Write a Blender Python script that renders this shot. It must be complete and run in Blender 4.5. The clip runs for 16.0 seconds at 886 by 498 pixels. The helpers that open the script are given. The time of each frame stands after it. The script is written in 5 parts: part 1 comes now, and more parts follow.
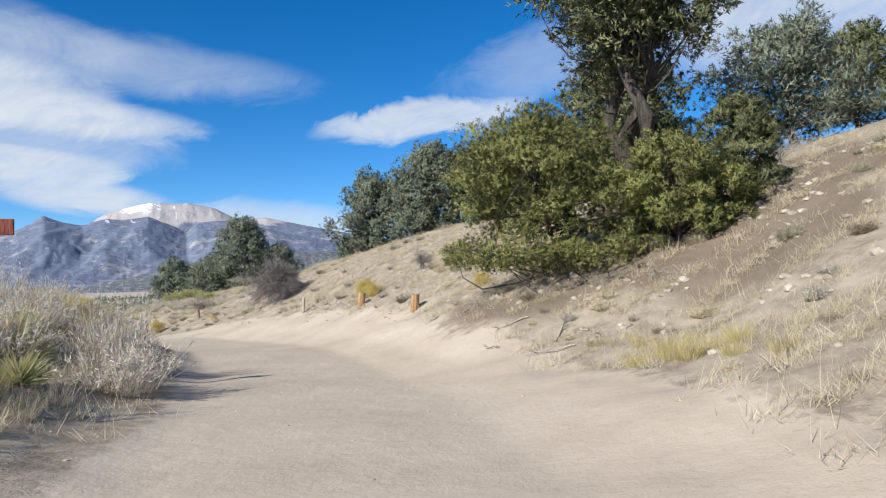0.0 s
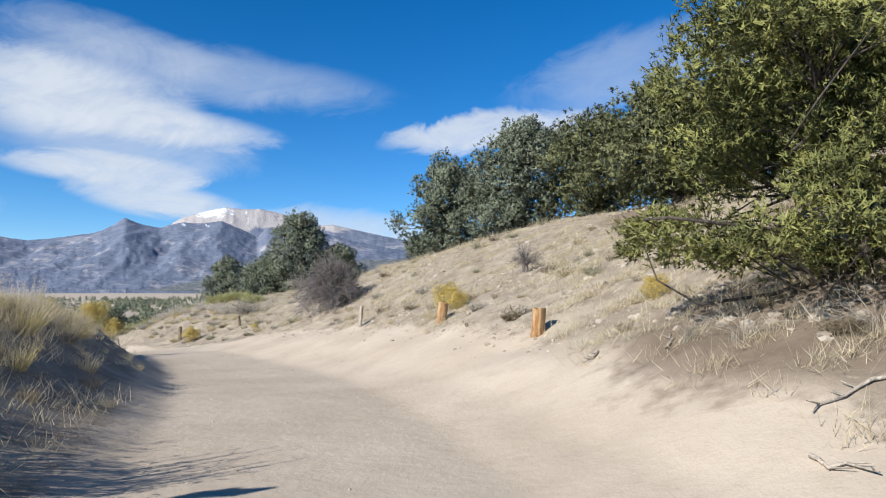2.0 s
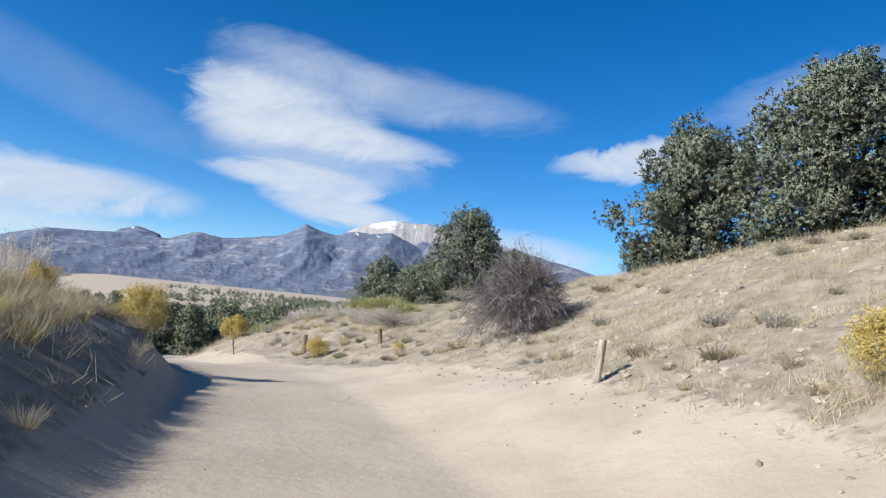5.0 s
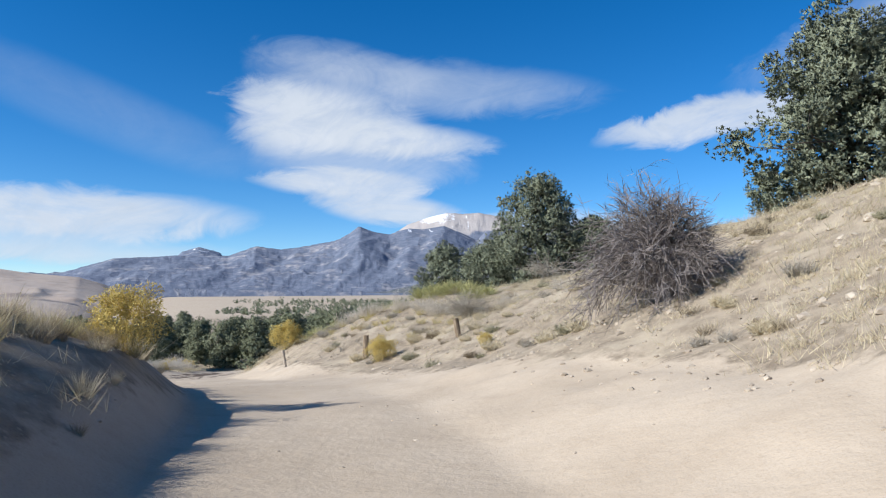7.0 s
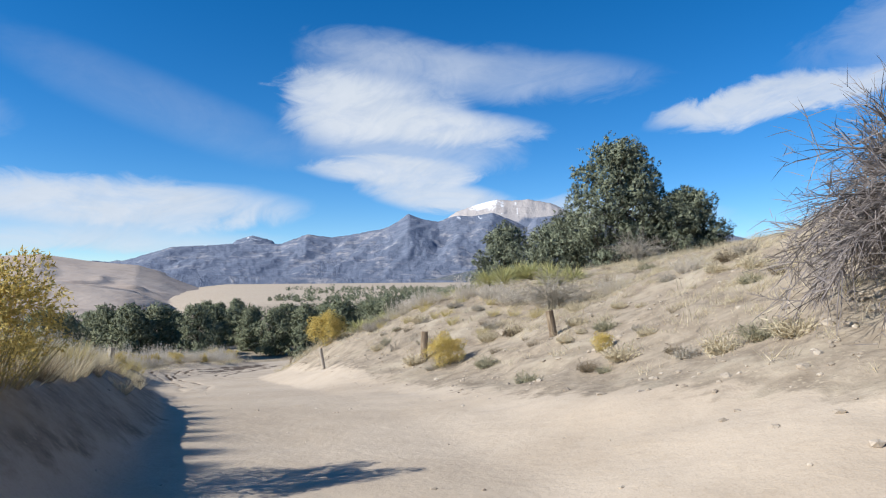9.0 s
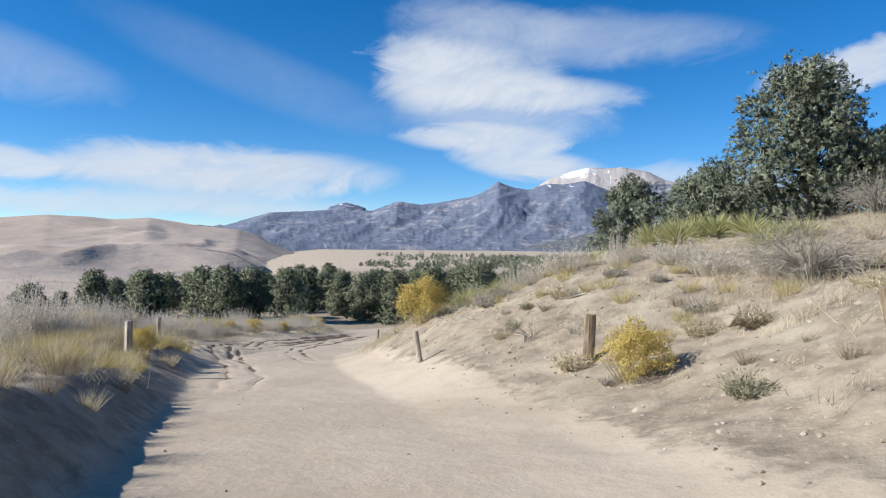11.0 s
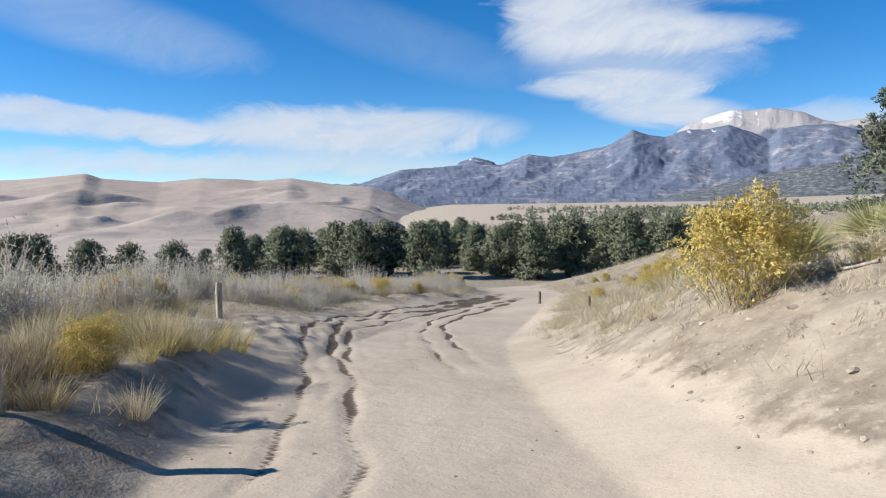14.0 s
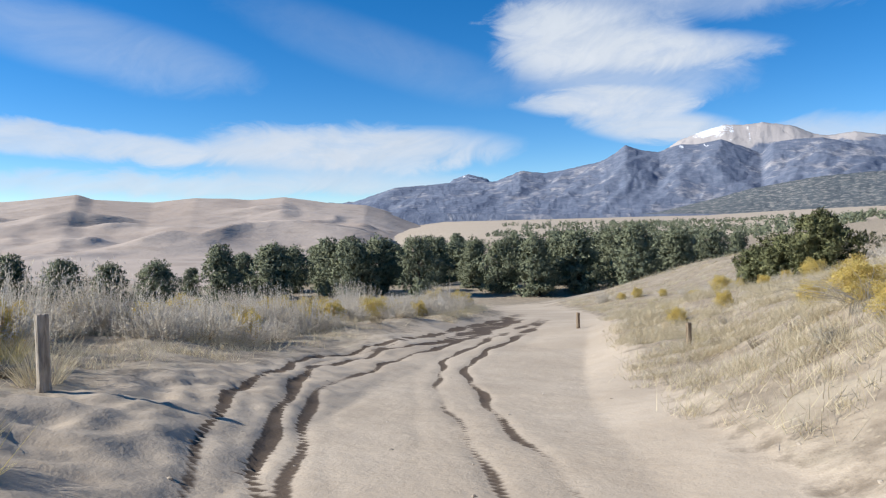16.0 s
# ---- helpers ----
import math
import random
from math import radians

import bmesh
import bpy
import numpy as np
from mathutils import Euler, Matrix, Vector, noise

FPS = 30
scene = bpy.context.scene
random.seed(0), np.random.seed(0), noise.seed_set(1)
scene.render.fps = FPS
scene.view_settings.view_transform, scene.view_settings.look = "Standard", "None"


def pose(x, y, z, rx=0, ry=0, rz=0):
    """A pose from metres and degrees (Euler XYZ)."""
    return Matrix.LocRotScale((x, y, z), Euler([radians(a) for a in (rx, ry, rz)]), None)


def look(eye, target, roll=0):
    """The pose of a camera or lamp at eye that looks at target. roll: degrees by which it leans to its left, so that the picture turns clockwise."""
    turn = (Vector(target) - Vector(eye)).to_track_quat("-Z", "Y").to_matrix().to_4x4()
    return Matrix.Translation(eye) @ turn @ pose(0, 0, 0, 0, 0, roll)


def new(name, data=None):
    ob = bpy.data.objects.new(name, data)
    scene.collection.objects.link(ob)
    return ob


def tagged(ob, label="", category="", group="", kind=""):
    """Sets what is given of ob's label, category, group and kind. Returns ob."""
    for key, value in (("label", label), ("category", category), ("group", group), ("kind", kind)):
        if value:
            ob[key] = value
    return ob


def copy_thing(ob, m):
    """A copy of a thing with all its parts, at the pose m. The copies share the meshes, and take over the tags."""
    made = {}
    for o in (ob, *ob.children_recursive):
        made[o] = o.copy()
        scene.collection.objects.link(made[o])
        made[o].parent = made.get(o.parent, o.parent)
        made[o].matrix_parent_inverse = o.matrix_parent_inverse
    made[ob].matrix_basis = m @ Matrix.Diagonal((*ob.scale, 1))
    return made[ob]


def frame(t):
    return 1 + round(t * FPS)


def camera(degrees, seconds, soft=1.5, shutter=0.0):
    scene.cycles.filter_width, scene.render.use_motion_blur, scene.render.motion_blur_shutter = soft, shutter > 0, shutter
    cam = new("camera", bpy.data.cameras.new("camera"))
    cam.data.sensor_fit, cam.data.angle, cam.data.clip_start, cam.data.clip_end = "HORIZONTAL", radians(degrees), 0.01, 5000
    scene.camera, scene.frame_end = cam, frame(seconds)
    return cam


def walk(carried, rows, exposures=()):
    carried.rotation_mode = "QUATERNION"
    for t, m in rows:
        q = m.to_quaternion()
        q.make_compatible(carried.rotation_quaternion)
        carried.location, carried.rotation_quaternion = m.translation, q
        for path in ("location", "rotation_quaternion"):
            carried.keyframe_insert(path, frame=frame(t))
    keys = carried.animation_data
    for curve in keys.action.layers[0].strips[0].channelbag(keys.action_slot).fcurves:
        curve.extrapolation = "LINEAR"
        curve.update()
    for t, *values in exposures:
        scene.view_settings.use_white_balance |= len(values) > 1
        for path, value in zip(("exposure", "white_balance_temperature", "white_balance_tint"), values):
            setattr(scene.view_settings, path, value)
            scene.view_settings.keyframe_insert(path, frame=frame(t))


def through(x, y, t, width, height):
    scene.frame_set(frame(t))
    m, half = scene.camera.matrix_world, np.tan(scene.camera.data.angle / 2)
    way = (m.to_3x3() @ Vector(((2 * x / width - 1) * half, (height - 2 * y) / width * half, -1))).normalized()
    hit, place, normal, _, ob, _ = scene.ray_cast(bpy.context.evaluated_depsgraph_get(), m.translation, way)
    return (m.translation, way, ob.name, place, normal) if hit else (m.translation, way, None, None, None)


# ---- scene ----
cam = camera(65.74, 16.0, soft=1.15)
PATH = [
    (0.0, (0.000, 0.000, 1.700), (0.000, 9.986, 2.226), -1.96),
    (0.5, (-0.259, 2.137, 1.646), (-0.358, 12.123, 2.168), -1.67),
    (1.0, (-0.587, 4.258, 1.623), (-0.933, 14.230, 2.283), -1.28),
    (1.5, (-1.017, 6.323, 1.639), (-1.671, 16.271, 2.417), -0.51),
    (2.0, (-1.504, 8.362, 1.653), (-2.432, 18.294, 2.354), 0.02),
    (2.5, (-2.030, 10.558, 1.606), (-3.319, 20.448, 2.322), 1.53),
    (3.0, (-2.628, 12.792, 1.550), (-4.331, 22.621, 2.247), 3.46),
    (3.5, (-3.265, 14.732, 1.538), (-5.412, 24.472, 2.268), 4.87),
    (4.0, (-3.935, 16.332, 1.572), (-6.456, 25.976, 2.369), 4.80),
    (4.5, (-4.655, 18.173, 1.544), (-7.535, 27.704, 2.476), 5.67),
    (5.0, (-5.374, 19.936, 1.533), (-8.604, 29.357, 2.439), 5.81),
    (7.5, (-8.531, 25.811, 1.212), (-12.632, 34.904, 1.920), -1.38),
    (8.0, (-9.214, 26.954, 1.218), (-13.443, 35.989, 1.920), -1.77),
    (10.5, (-14.247, 33.906, 1.032), (-19.630, 42.332, 1.180), 1.59),
    (11.0, (-15.514, 35.321, 0.929), (-21.236, 43.522, 1.003), 0.71),
    (11.5, (-16.812, 36.677, 0.830), (-22.857, 44.642, 0.799), 0.59),
    (12.0, (-18.093, 37.946, 0.716), (-24.408, 45.699, 0.531), -0.31),
    (12.5, (-19.432, 39.189, 0.588), (-26.019, 46.707, 0.283), 0.16),
    (13.0, (-20.855, 40.436, 0.438), (-27.672, 47.739, -0.007), -0.33),
    (13.5, (-22.302, 41.624, 0.268), (-29.320, 48.731, -0.225), -0.48),
    (14.0, (-23.768, 42.804, 0.104), (-30.918, 49.770, -0.488), -0.58),
    (14.5, (-25.249, 43.972, -0.105), (-32.467, 50.869, -0.681), -0.12),
    (15.0, (-26.721, 45.183, -0.284), (-33.920, 52.098, -0.878), -0.04),
    (15.5, (-28.202, 46.449, -0.463), (-35.365, 53.408, -0.982), 0.02),
    (16.0, (-29.553, 47.640, -0.598), (-36.654, 54.672, -0.937), -1.25),
]
EXPOSURE = 0.55
walk(cam, [(t, look(eye, target, roll)) for t, eye, target, roll in PATH], ((0.0, EXPOSURE, 6350, 10), (5.0, EXPOSURE, 6250, 10), (10.5, EXPOSURE, 6400, 10), (16.0, EXPOSURE, 6400, 10)))

# ---- world and sun ----
SUN_YAW, SUN_ELEV = 138.0, 32.0          # degrees left of +y, and above the horizon


def shader_node(nt, kind, operation=None, use_clamp=None, sky_type=None, interpolation_type=None, data_type=None, feature=None, attribute_name=None):
    n = nt.nodes.new(kind)
    if operation:
        n.operation = operation
    if use_clamp is not None:
        n.use_clamp = use_clamp
    if sky_type:
        n.sky_type = sky_type
    if interpolation_type:
        n.interpolation_type = interpolation_type
    if data_type:
        n.data_type = data_type
    if feature:
        n.feature = feature
    if attribute_name:
        n.attribute_name = attribute_name
    return n


def build_world():
    w = bpy.data.worlds.new("sky")
    w.use_nodes = True
    scene.world = w
    nt = w.node_tree
    nt.nodes.clear()
    L = nt.links

    def node(kind, **props):
        return shader_node(nt, kind, **props)

    def put(socket, v):
        if isinstance(v, (int, float)):
            socket.default_value = v
        else:
            L.new(v, socket)

    def calc(op, a, b=None, c=None, clamp=False):
        n = node("ShaderNodeMath", operation=op, use_clamp=clamp)
        for i, v in enumerate((a, b, c)):
            if v is not None:
                put(n.inputs[i], v)
        return n.outputs[0]

    sky = node("ShaderNodeTexSky", sky_type="NISHITA")
    sky.sun_disc = False
    sky.sun_elevation, sky.sun_rotation = radians(SUN_ELEV), radians(-SUN_YAW)
    sky.altitude, sky.air_density, sky.dust_density, sky.ozone_density = 2500, 1.0, 0.15, 3.0
    tc = node("ShaderNodeTexCoord")
    xyz = node("ShaderNodeSeparateXYZ")
    L.new(tc.outputs["Generated"], xyz.inputs[0])
    x, y, z = xyz.outputs
    deg = 180 / math.pi
    az = calc("MULTIPLY", calc("ARCTAN2", calc("MULTIPLY", x, -1.0), y), deg)
    el = calc("MULTIPLY", calc("ARCSINE", z), deg)
    # streaky noise in angle space
    comb = node("ShaderNodeCombineXYZ")
    put(comb.inputs[0], calc("MULTIPLY", az, 0.055))
    put(comb.inputs[1], calc("MULTIPLY_ADD", el, 0.11, calc("MULTIPLY", az, 0.015)))

    def fbm(scale, detail, rough=0.55, warp=0.0, off=0.0):
        n = node("ShaderNodeTexNoise")
        n.inputs["Scale"].default_value = scale
        n.inputs["Detail"].default_value = detail
        n.inputs["Roughness"].default_value = rough
        n.inputs["Distortion"].default_value = warp
        add = node("ShaderNodeVectorMath", operation="ADD")
        L.new(comb.outputs[0], add.inputs[0])
        add.inputs[1].default_value = (off, off * 0.7, off)
        L.new(add.outputs[0], n.inputs["Vector"])
        return calc("SUBTRACT", n.outputs[0], 0.5)

    big = fbm(1.3, 3, 0.5, 0.6)
    fine = fbm(3.6, 7, 0.62, 0.9, 7.3)
    wisp = fbm(2.0, 8, 0.68, 1.6, 3.1)
    azw = calc("MULTIPLY_ADD", big, 4.0, az)
    elw = calc("MULTIPLY_ADD", big, 1.2, el)
    azw = calc("MULTIPLY_ADD", fine, 7.5, azw)
    elw = calc("MULTIPLY_ADD", fine, 2.3, elw)
    # azimuth, elevation, half sizes, lean, density, edge
    WING = [(24.5, 17.4, 12.5, 2.0, 0.06, 0.42, 1.0), (31.5, 18.8, 7.0, 1.6, 0.12, 0.3, 1.0), (30.5, 11.8, 8.5, 2.6, 0.05, 0.55, 1.0), (50.0, 14.0, 11.0, 2.2, 0.3, 0.13, 1.0), (71.0, 13.6, 10.0, 2.3, 0.16, 0.3, 1.0)]
    HEAP = [(36.0, 14.6, 5.2, 2.8, 0.0, 0.9, 0.85), (32.0, 15.0, 6.0, 2.2, 0.1, 0.8, 0.9), (29.0, 13.3, 9.0, 1.5, 0.06, 0.88, 0.8), (31.5, 9.6, 6.8, 1.25, 0.03, 0.93, 0.65), (28.0, 7.5, 5.6, 1.3, 0.1, 0.88, 0.8)]
    BANK = [(52.5, 6.3, 12.5, 2.0, 0.0, 0.92, 0.8), (73.0, 6.6, 12.0, 1.2, 0.06, 0.88, 0.8), (62.0, 3.6, 19.0, 1.0, 0.0, 0.72, 1.0), (14.0, 5.4, 9.0, 1.6, 0.05, 0.7, 1.0)]
    RIM = [(1.0, 13.7, 8.5, 1.5, -0.11, 0.88, 0.7), (-11.0, 18.2, 9.0, 2.8, -0.2, 0.36, 1.0), (-28.0, 19.0, 10.0, 4.5, 0.0, 0.85, 0.9), (105.0, 8.0, 16.0, 2.5, 0.0, 0.6, 0.9)]
    clear = None
    for a0, e0, ra, re, lean, dens, soft in WING + HEAP + BANK + RIM:
        da = calc("SUBTRACT", azw, a0)
        de = calc("MULTIPLY_ADD", da, -lean, calc("SUBTRACT", elw, e0))
        q = calc("ADD", calc("POWER", calc("ABSOLUTE", calc("DIVIDE", da, ra)), 2.0),
                 calc("POWER", calc("ABSOLUTE", calc("DIVIDE", de, re)), 2.0))
        m = node("ShaderNodeMapRange", interpolation_type="SMOOTHSTEP")
        put(m.inputs["Value"], q)
        m.inputs["From Min"].default_value = 1.0 + soft * 0.7
        m.inputs["From Max"].default_value = max(0.0, 1.0 - soft)
        m.inputs["To Max"].default_value = dens
        inv = calc("SUBTRACT", 1.0, m.outputs[0])
        clear = inv if clear is None else calc("MULTIPLY", clear, inv)
    cover = calc("SUBTRACT", 1.0, clear)
    cover = calc("MULTIPLY", cover, calc("MULTIPLY_ADD", wisp, 1.1, 0.92, clamp=True), clamp=True)
    mix = node("ShaderNodeMix", data_type="RGBA")
    put(mix.inputs[0], cover)
    rich = node("ShaderNodeHueSaturation")
    rich.inputs["Saturation"].default_value = 1.36
    rich.inputs["Hue"].default_value = 0.502
    rich.inputs["Value"].default_value = 1.4
    L.new(sky.outputs[0], rich.inputs["Color"])
    L.new(rich.outputs[0], mix.inputs[6])
    tint = node("ShaderNodeMix", data_type="RGBA")
    put(tint.inputs[0], calc("MULTIPLY_ADD", fine, 1.2, 0.5, clamp=True))
    tint.inputs[6].default_value = (5.6, 6.3, 7.2, 1)
    tint.inputs[7].default_value = (7.6, 8.0, 8.6, 1)
    L.new(tint.outputs[2], mix.inputs[7])
    bg = node("ShaderNodeBackground")
    bg.inputs[1].default_value = 0.072
    L.new(mix.outputs[2], bg.inputs[0])
    out = node("ShaderNodeOutputWorld")
    L.new(bg.outputs[0], out.inputs[0])
    sun = new("sun", bpy.data.lights.new("sun", "SUN"))
    sun.data.energy, sun.data.angle, sun.data.color = 5.0, radians(0.55), (1.0, 0.965, 0.905)
    a, e = radians(SUN_YAW), radians(SUN_ELEV)
    away = Vector((-math.sin(a) * math.cos(e), math.cos(a) * math.cos(e), math.sin(e)))
    sun.matrix_world = look(away * 50, (0, 0, 0))


build_world()

# ---- materials ----


def material(name, rough=0.9, spec=0.3):
    m = bpy.data.materials.new(name)
    m.use_nodes = True
    b = m.node_tree.nodes["Principled BSDF"]
    b.inputs["Roughness"].default_value = rough
    b.inputs["Specular IOR Level"].default_value = spec
    return m, m.node_tree, b


class Net:
    """Short forms for building a node tree."""

    def __init__(self, nt):
        self.nt = nt

    def node(self, kind, **props):
        return shader_node(self.nt, kind, **props)

    def put(self, socket, v):
        if hasattr(v, "is_output"):
            self.nt.links.new(v, socket)
        else:
            socket.default_value = v

    def place(self, space="Object"):
        return self.node("ShaderNodeTexCoord").outputs[space]

    def noise(self, vec, scale, detail=4, rough=0.55, warp=0.0):
        n = self.node("ShaderNodeTexNoise")
        self.put(n.inputs["Vector"], vec)
        for k, v in (("Scale", scale), ("Detail", detail), ("Roughness", rough), ("Distortion", warp)):
            n.inputs[k].default_value = v
        return n.outputs[0]

    def voronoi(self, vec, scale, feature="F1"):
        n = self.node("ShaderNodeTexVoronoi", feature=feature)
        self.put(n.inputs["Vector"], vec)
        n.inputs["Scale"].default_value = scale
        return n

    def ramp(self, v, lo, hi, a=0.0, b=1.0):
        n = self.node("ShaderNodeMapRange", interpolation_type="SMOOTHSTEP")
        self.put(n.inputs[0], v)
        for i, k in enumerate((lo, hi, a, b)):
            n.inputs[1 + i].default_value = k
        return n.outputs[0]

    def math(self, op, a, b=0.0, clamp=False):
        n = self.node("ShaderNodeMath", operation=op, use_clamp=clamp)
        self.put(n.inputs[0], a)
        self.put(n.inputs[1], b)
        return n.outputs[0]

    def mix(self, f, a, b):
        n = self.node("ShaderNodeMix", data_type="RGBA")
        self.put(n.inputs[0], f)
        for s, v in ((n.inputs[6], a), (n.inputs[7], b)):
            self.put(s, v if hasattr(v, "is_output") else (*v, 1))
        return n.outputs[2]

    def bump(self, h, strength, dist):
        n = self.node("ShaderNodeBump")
        self.put(n.inputs["Height"], h)
        n.inputs["Strength"].default_value, n.inputs["Distance"].default_value = strength, dist
        return n.outputs[0]

    def scaled(self, vec, s):
        n = self.node("ShaderNodeMapping")
        self.put(n.inputs[0], vec)
        n.inputs["Scale"].default_value = s
        return n.outputs[0]


def sand_material():
    m, nt, b = material("sandy_ground", 0.95, 0.15)
    g = Net(nt)
    p = g.place()
    bare = g.node("ShaderNodeAttribute", attribute_name="bare").outputs["Fac"]
    rut_shade = g.node("ShaderNodeAttribute", attribute_name="rut_shade").outputs["Fac"]
    n1, n2, n3 = g.noise(p, 0.35, 5), g.noise(p, 3.0, 6, 0.6), g.noise(p, 40, 3, 0.6)
    sand = g.mix(g.ramp(n1, 0.3, 0.7), (0.408, 0.334, 0.250), (0.472, 0.394, 0.302))
    sand = g.mix(g.ramp(n2, 0.45, 0.75, 0, 0.22), sand, (0.310, 0.240, 0.165))
    soil = g.mix(g.ramp(n2, 0.3, 0.7), (0.205, 0.165, 0.120), (0.335, 0.278, 0.207))
    soil = g.mix(g.ramp(g.noise(p, 0.9, 6, 0.6), 0.45, 0.7), soil, (0.38, 0.322, 0.238))
    peb = g.voronoi(p, 9)
    soil = g.mix(g.ramp(peb.outputs["Distance"], 0.12, 0.3, 0.6, 0.0), soil, (0.394, 0.334, 0.240))
    litter = g.voronoi(p, 16)
    soil = g.mix(g.ramp(litter.outputs["Distance"], 0.0, 0.22, 0.55, 0.0), soil, (0.109, 0.075, 0.045))
    edge = g.math("ADD", bare, g.math("MULTIPLY", g.math("SUBTRACT", n2, 0.5), 0.9))
    c = g.mix(g.ramp(edge, 0.35, 0.65), soil, sand)
    # shade inside the wheel ruts, put into the sand colour as dark brown
    c = g.mix(g.ramp(g.math("ADD", rut_shade, g.math("MULTIPLY", g.math("SUBTRACT", n2, 0.5), 0.4)), 0.26, 0.44, 0, 0.95), c, (0.085, 0.06, 0.042))
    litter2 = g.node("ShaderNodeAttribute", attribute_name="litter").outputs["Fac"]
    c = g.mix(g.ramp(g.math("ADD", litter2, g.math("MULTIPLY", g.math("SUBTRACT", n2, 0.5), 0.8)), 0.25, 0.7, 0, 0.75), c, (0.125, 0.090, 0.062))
    c = g.mix(g.ramp(n3, 0.45, 0.75, 0, 0.22), c, (0.231, 0.170, 0.108))
    g.put(b.inputs["Base Color"], c)
    h = g.math("ADD", g.math("MULTIPLY", n2, 0.6), g.math("MULTIPLY", n3, 0.12))
    h = g.math("ADD", h, g.math("MULTIPLY", g.noise(p, 9, 4, 0.6), 0.3))
    h = g.math("MULTIPLY", h, g.ramp(edge, 0.35, 0.7, 1.15, 0.6))
    g.put(b.inputs["Normal"], g.bump(h, 0.6, 0.08))
    return m


def dune_material():
    m, nt, b = material("dune_sand", 0.95, 0.1)
    g = Net(nt)
    p = g.place()
    n1 = g.noise(p, 0.004, 5, 0.6, 0.5)
    n2 = g.noise(g.scaled(p, (1, 1, 4)), 0.02, 5, 0.6)
    c = g.mix(g.ramp(n1, 0.35, 0.65), (0.37, 0.298, 0.242), (0.44, 0.365, 0.302))
    c = g.mix(g.ramp(n2, 0.5, 0.75, 0, 0.5), c, (0.259, 0.203, 0.155))
    g.put(b.inputs["Base Color"], c)
    g.put(b.inputs["Normal"], g.bump(n2, 0.4, 8.0))
    return m


def mountain_material():
    m, nt, b = material("hazed_forested_rock", 0.95, 0.1)
    g = Net(nt)
    p = g.place()
    high = g.node("ShaderNodeAttribute", attribute_name="high").outputs["Fac"]
    n1, n2, n3 = g.noise(p, 0.006, 7, 0.65, 0.6), g.noise(p, 0.03, 6, 0.7), g.noise(g.scaled(p, (1, 1, 0.6)), 0.022, 7, 0.68, 0.9)
    # blue-grey distance haze is mixed into the tree and rock colours
    hazed_forest = g.mix(g.ramp(n2, 0.35, 0.7), (0.115, 0.138, 0.190), (0.178, 0.200, 0.252))
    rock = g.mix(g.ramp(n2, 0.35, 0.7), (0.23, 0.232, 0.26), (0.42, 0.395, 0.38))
    c = g.mix(g.ramp(g.math("ADD", n3, g.math("MULTIPLY", g.math("SUBTRACT", n1, 0.5), 1.3)), 0.54, 0.74, 0, 0.85), hazed_forest, rock)
    foot = g.node("ShaderNodeAttribute", attribute_name="foot").outputs["Fac"]
    woods = g.mix(g.ramp(g.noise(p, 0.07, 5, 0.7), 0.46, 0.66), (0.078, 0.092, 0.094), (0.285, 0.265, 0.225))
    c = g.mix(g.math("MULTIPLY", foot, 0.85), c, woods)
    bare = g.math("ADD", high, g.math("MULTIPLY", g.math("SUBTRACT", n1, 0.5), 0.8))
    c = g.mix(g.ramp(bare, 0.30, 0.42), c, (0.386, 0.353, 0.336))
    drift = g.node("ShaderNodeAttribute", attribute_name="drift").outputs["Fac"]
    snow = g.math("ADD", drift, g.math("MULTIPLY", g.math("SUBTRACT", n3, 0.5), 1.5))
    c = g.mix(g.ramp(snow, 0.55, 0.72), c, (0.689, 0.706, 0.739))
    g.put(b.inputs["Base Color"], c)
    g.put(b.inputs["Normal"], g.bump(g.math("ADD", n3, g.math("MULTIPLY", n2, 0.5)), 0.6, 14.0))
    return m


def leaf_material(name, dark, light, through=0.25, single=0.65):
    m, nt, b = material(name, 0.75, 0.25)
    g = Net(nt)
    r = g.node("ShaderNodeNewGeometry").outputs["Random Per Island"]
    n = g.noise(g.place(), 1.6, 3)
    f = g.math("ADD", g.math("MULTIPLY", r, single), g.math("MULTIPLY", g.ramp(n, 0.35, 0.65), 1.0 - single))
    c = g.mix(f, dark, light)
    g.put(b.inputs["Base Color"], c)
    tr = g.node("ShaderNodeBsdfTranslucent")
    g.put(tr.inputs[0], c)
    ms = g.node("ShaderNodeMixShader")
    ms.inputs[0].default_value = through
    nt.links.new(b.outputs[0], ms.inputs[1])
    nt.links.new(tr.outputs[0], ms.inputs[2])
    nt.links.new(ms.outputs[0], nt.nodes["Material Output"].inputs[0])
    return m


def bark_material(name, dark, light, scale=6.0):
    m, nt, b = material(name, 0.95, 0.15)
    g = Net(nt)
    p = g.place()
    n = g.noise(g.scaled(p, (3, 3, 0.5)), scale, 6, 0.65, 0.5)
    n2 = g.noise(p, 2.0, 3)
    c = g.mix(g.ramp(n, 0.3, 0.7), dark, light)
    c = g.mix(g.ramp(n2, 0.4, 0.7, 0, 0.4), c, tuple(v * 0.6 for v in dark))
    g.put(b.inputs["Base Color"], c)
    g.put(b.inputs["Normal"], g.bump(n, 0.8, 0.03))
    return m


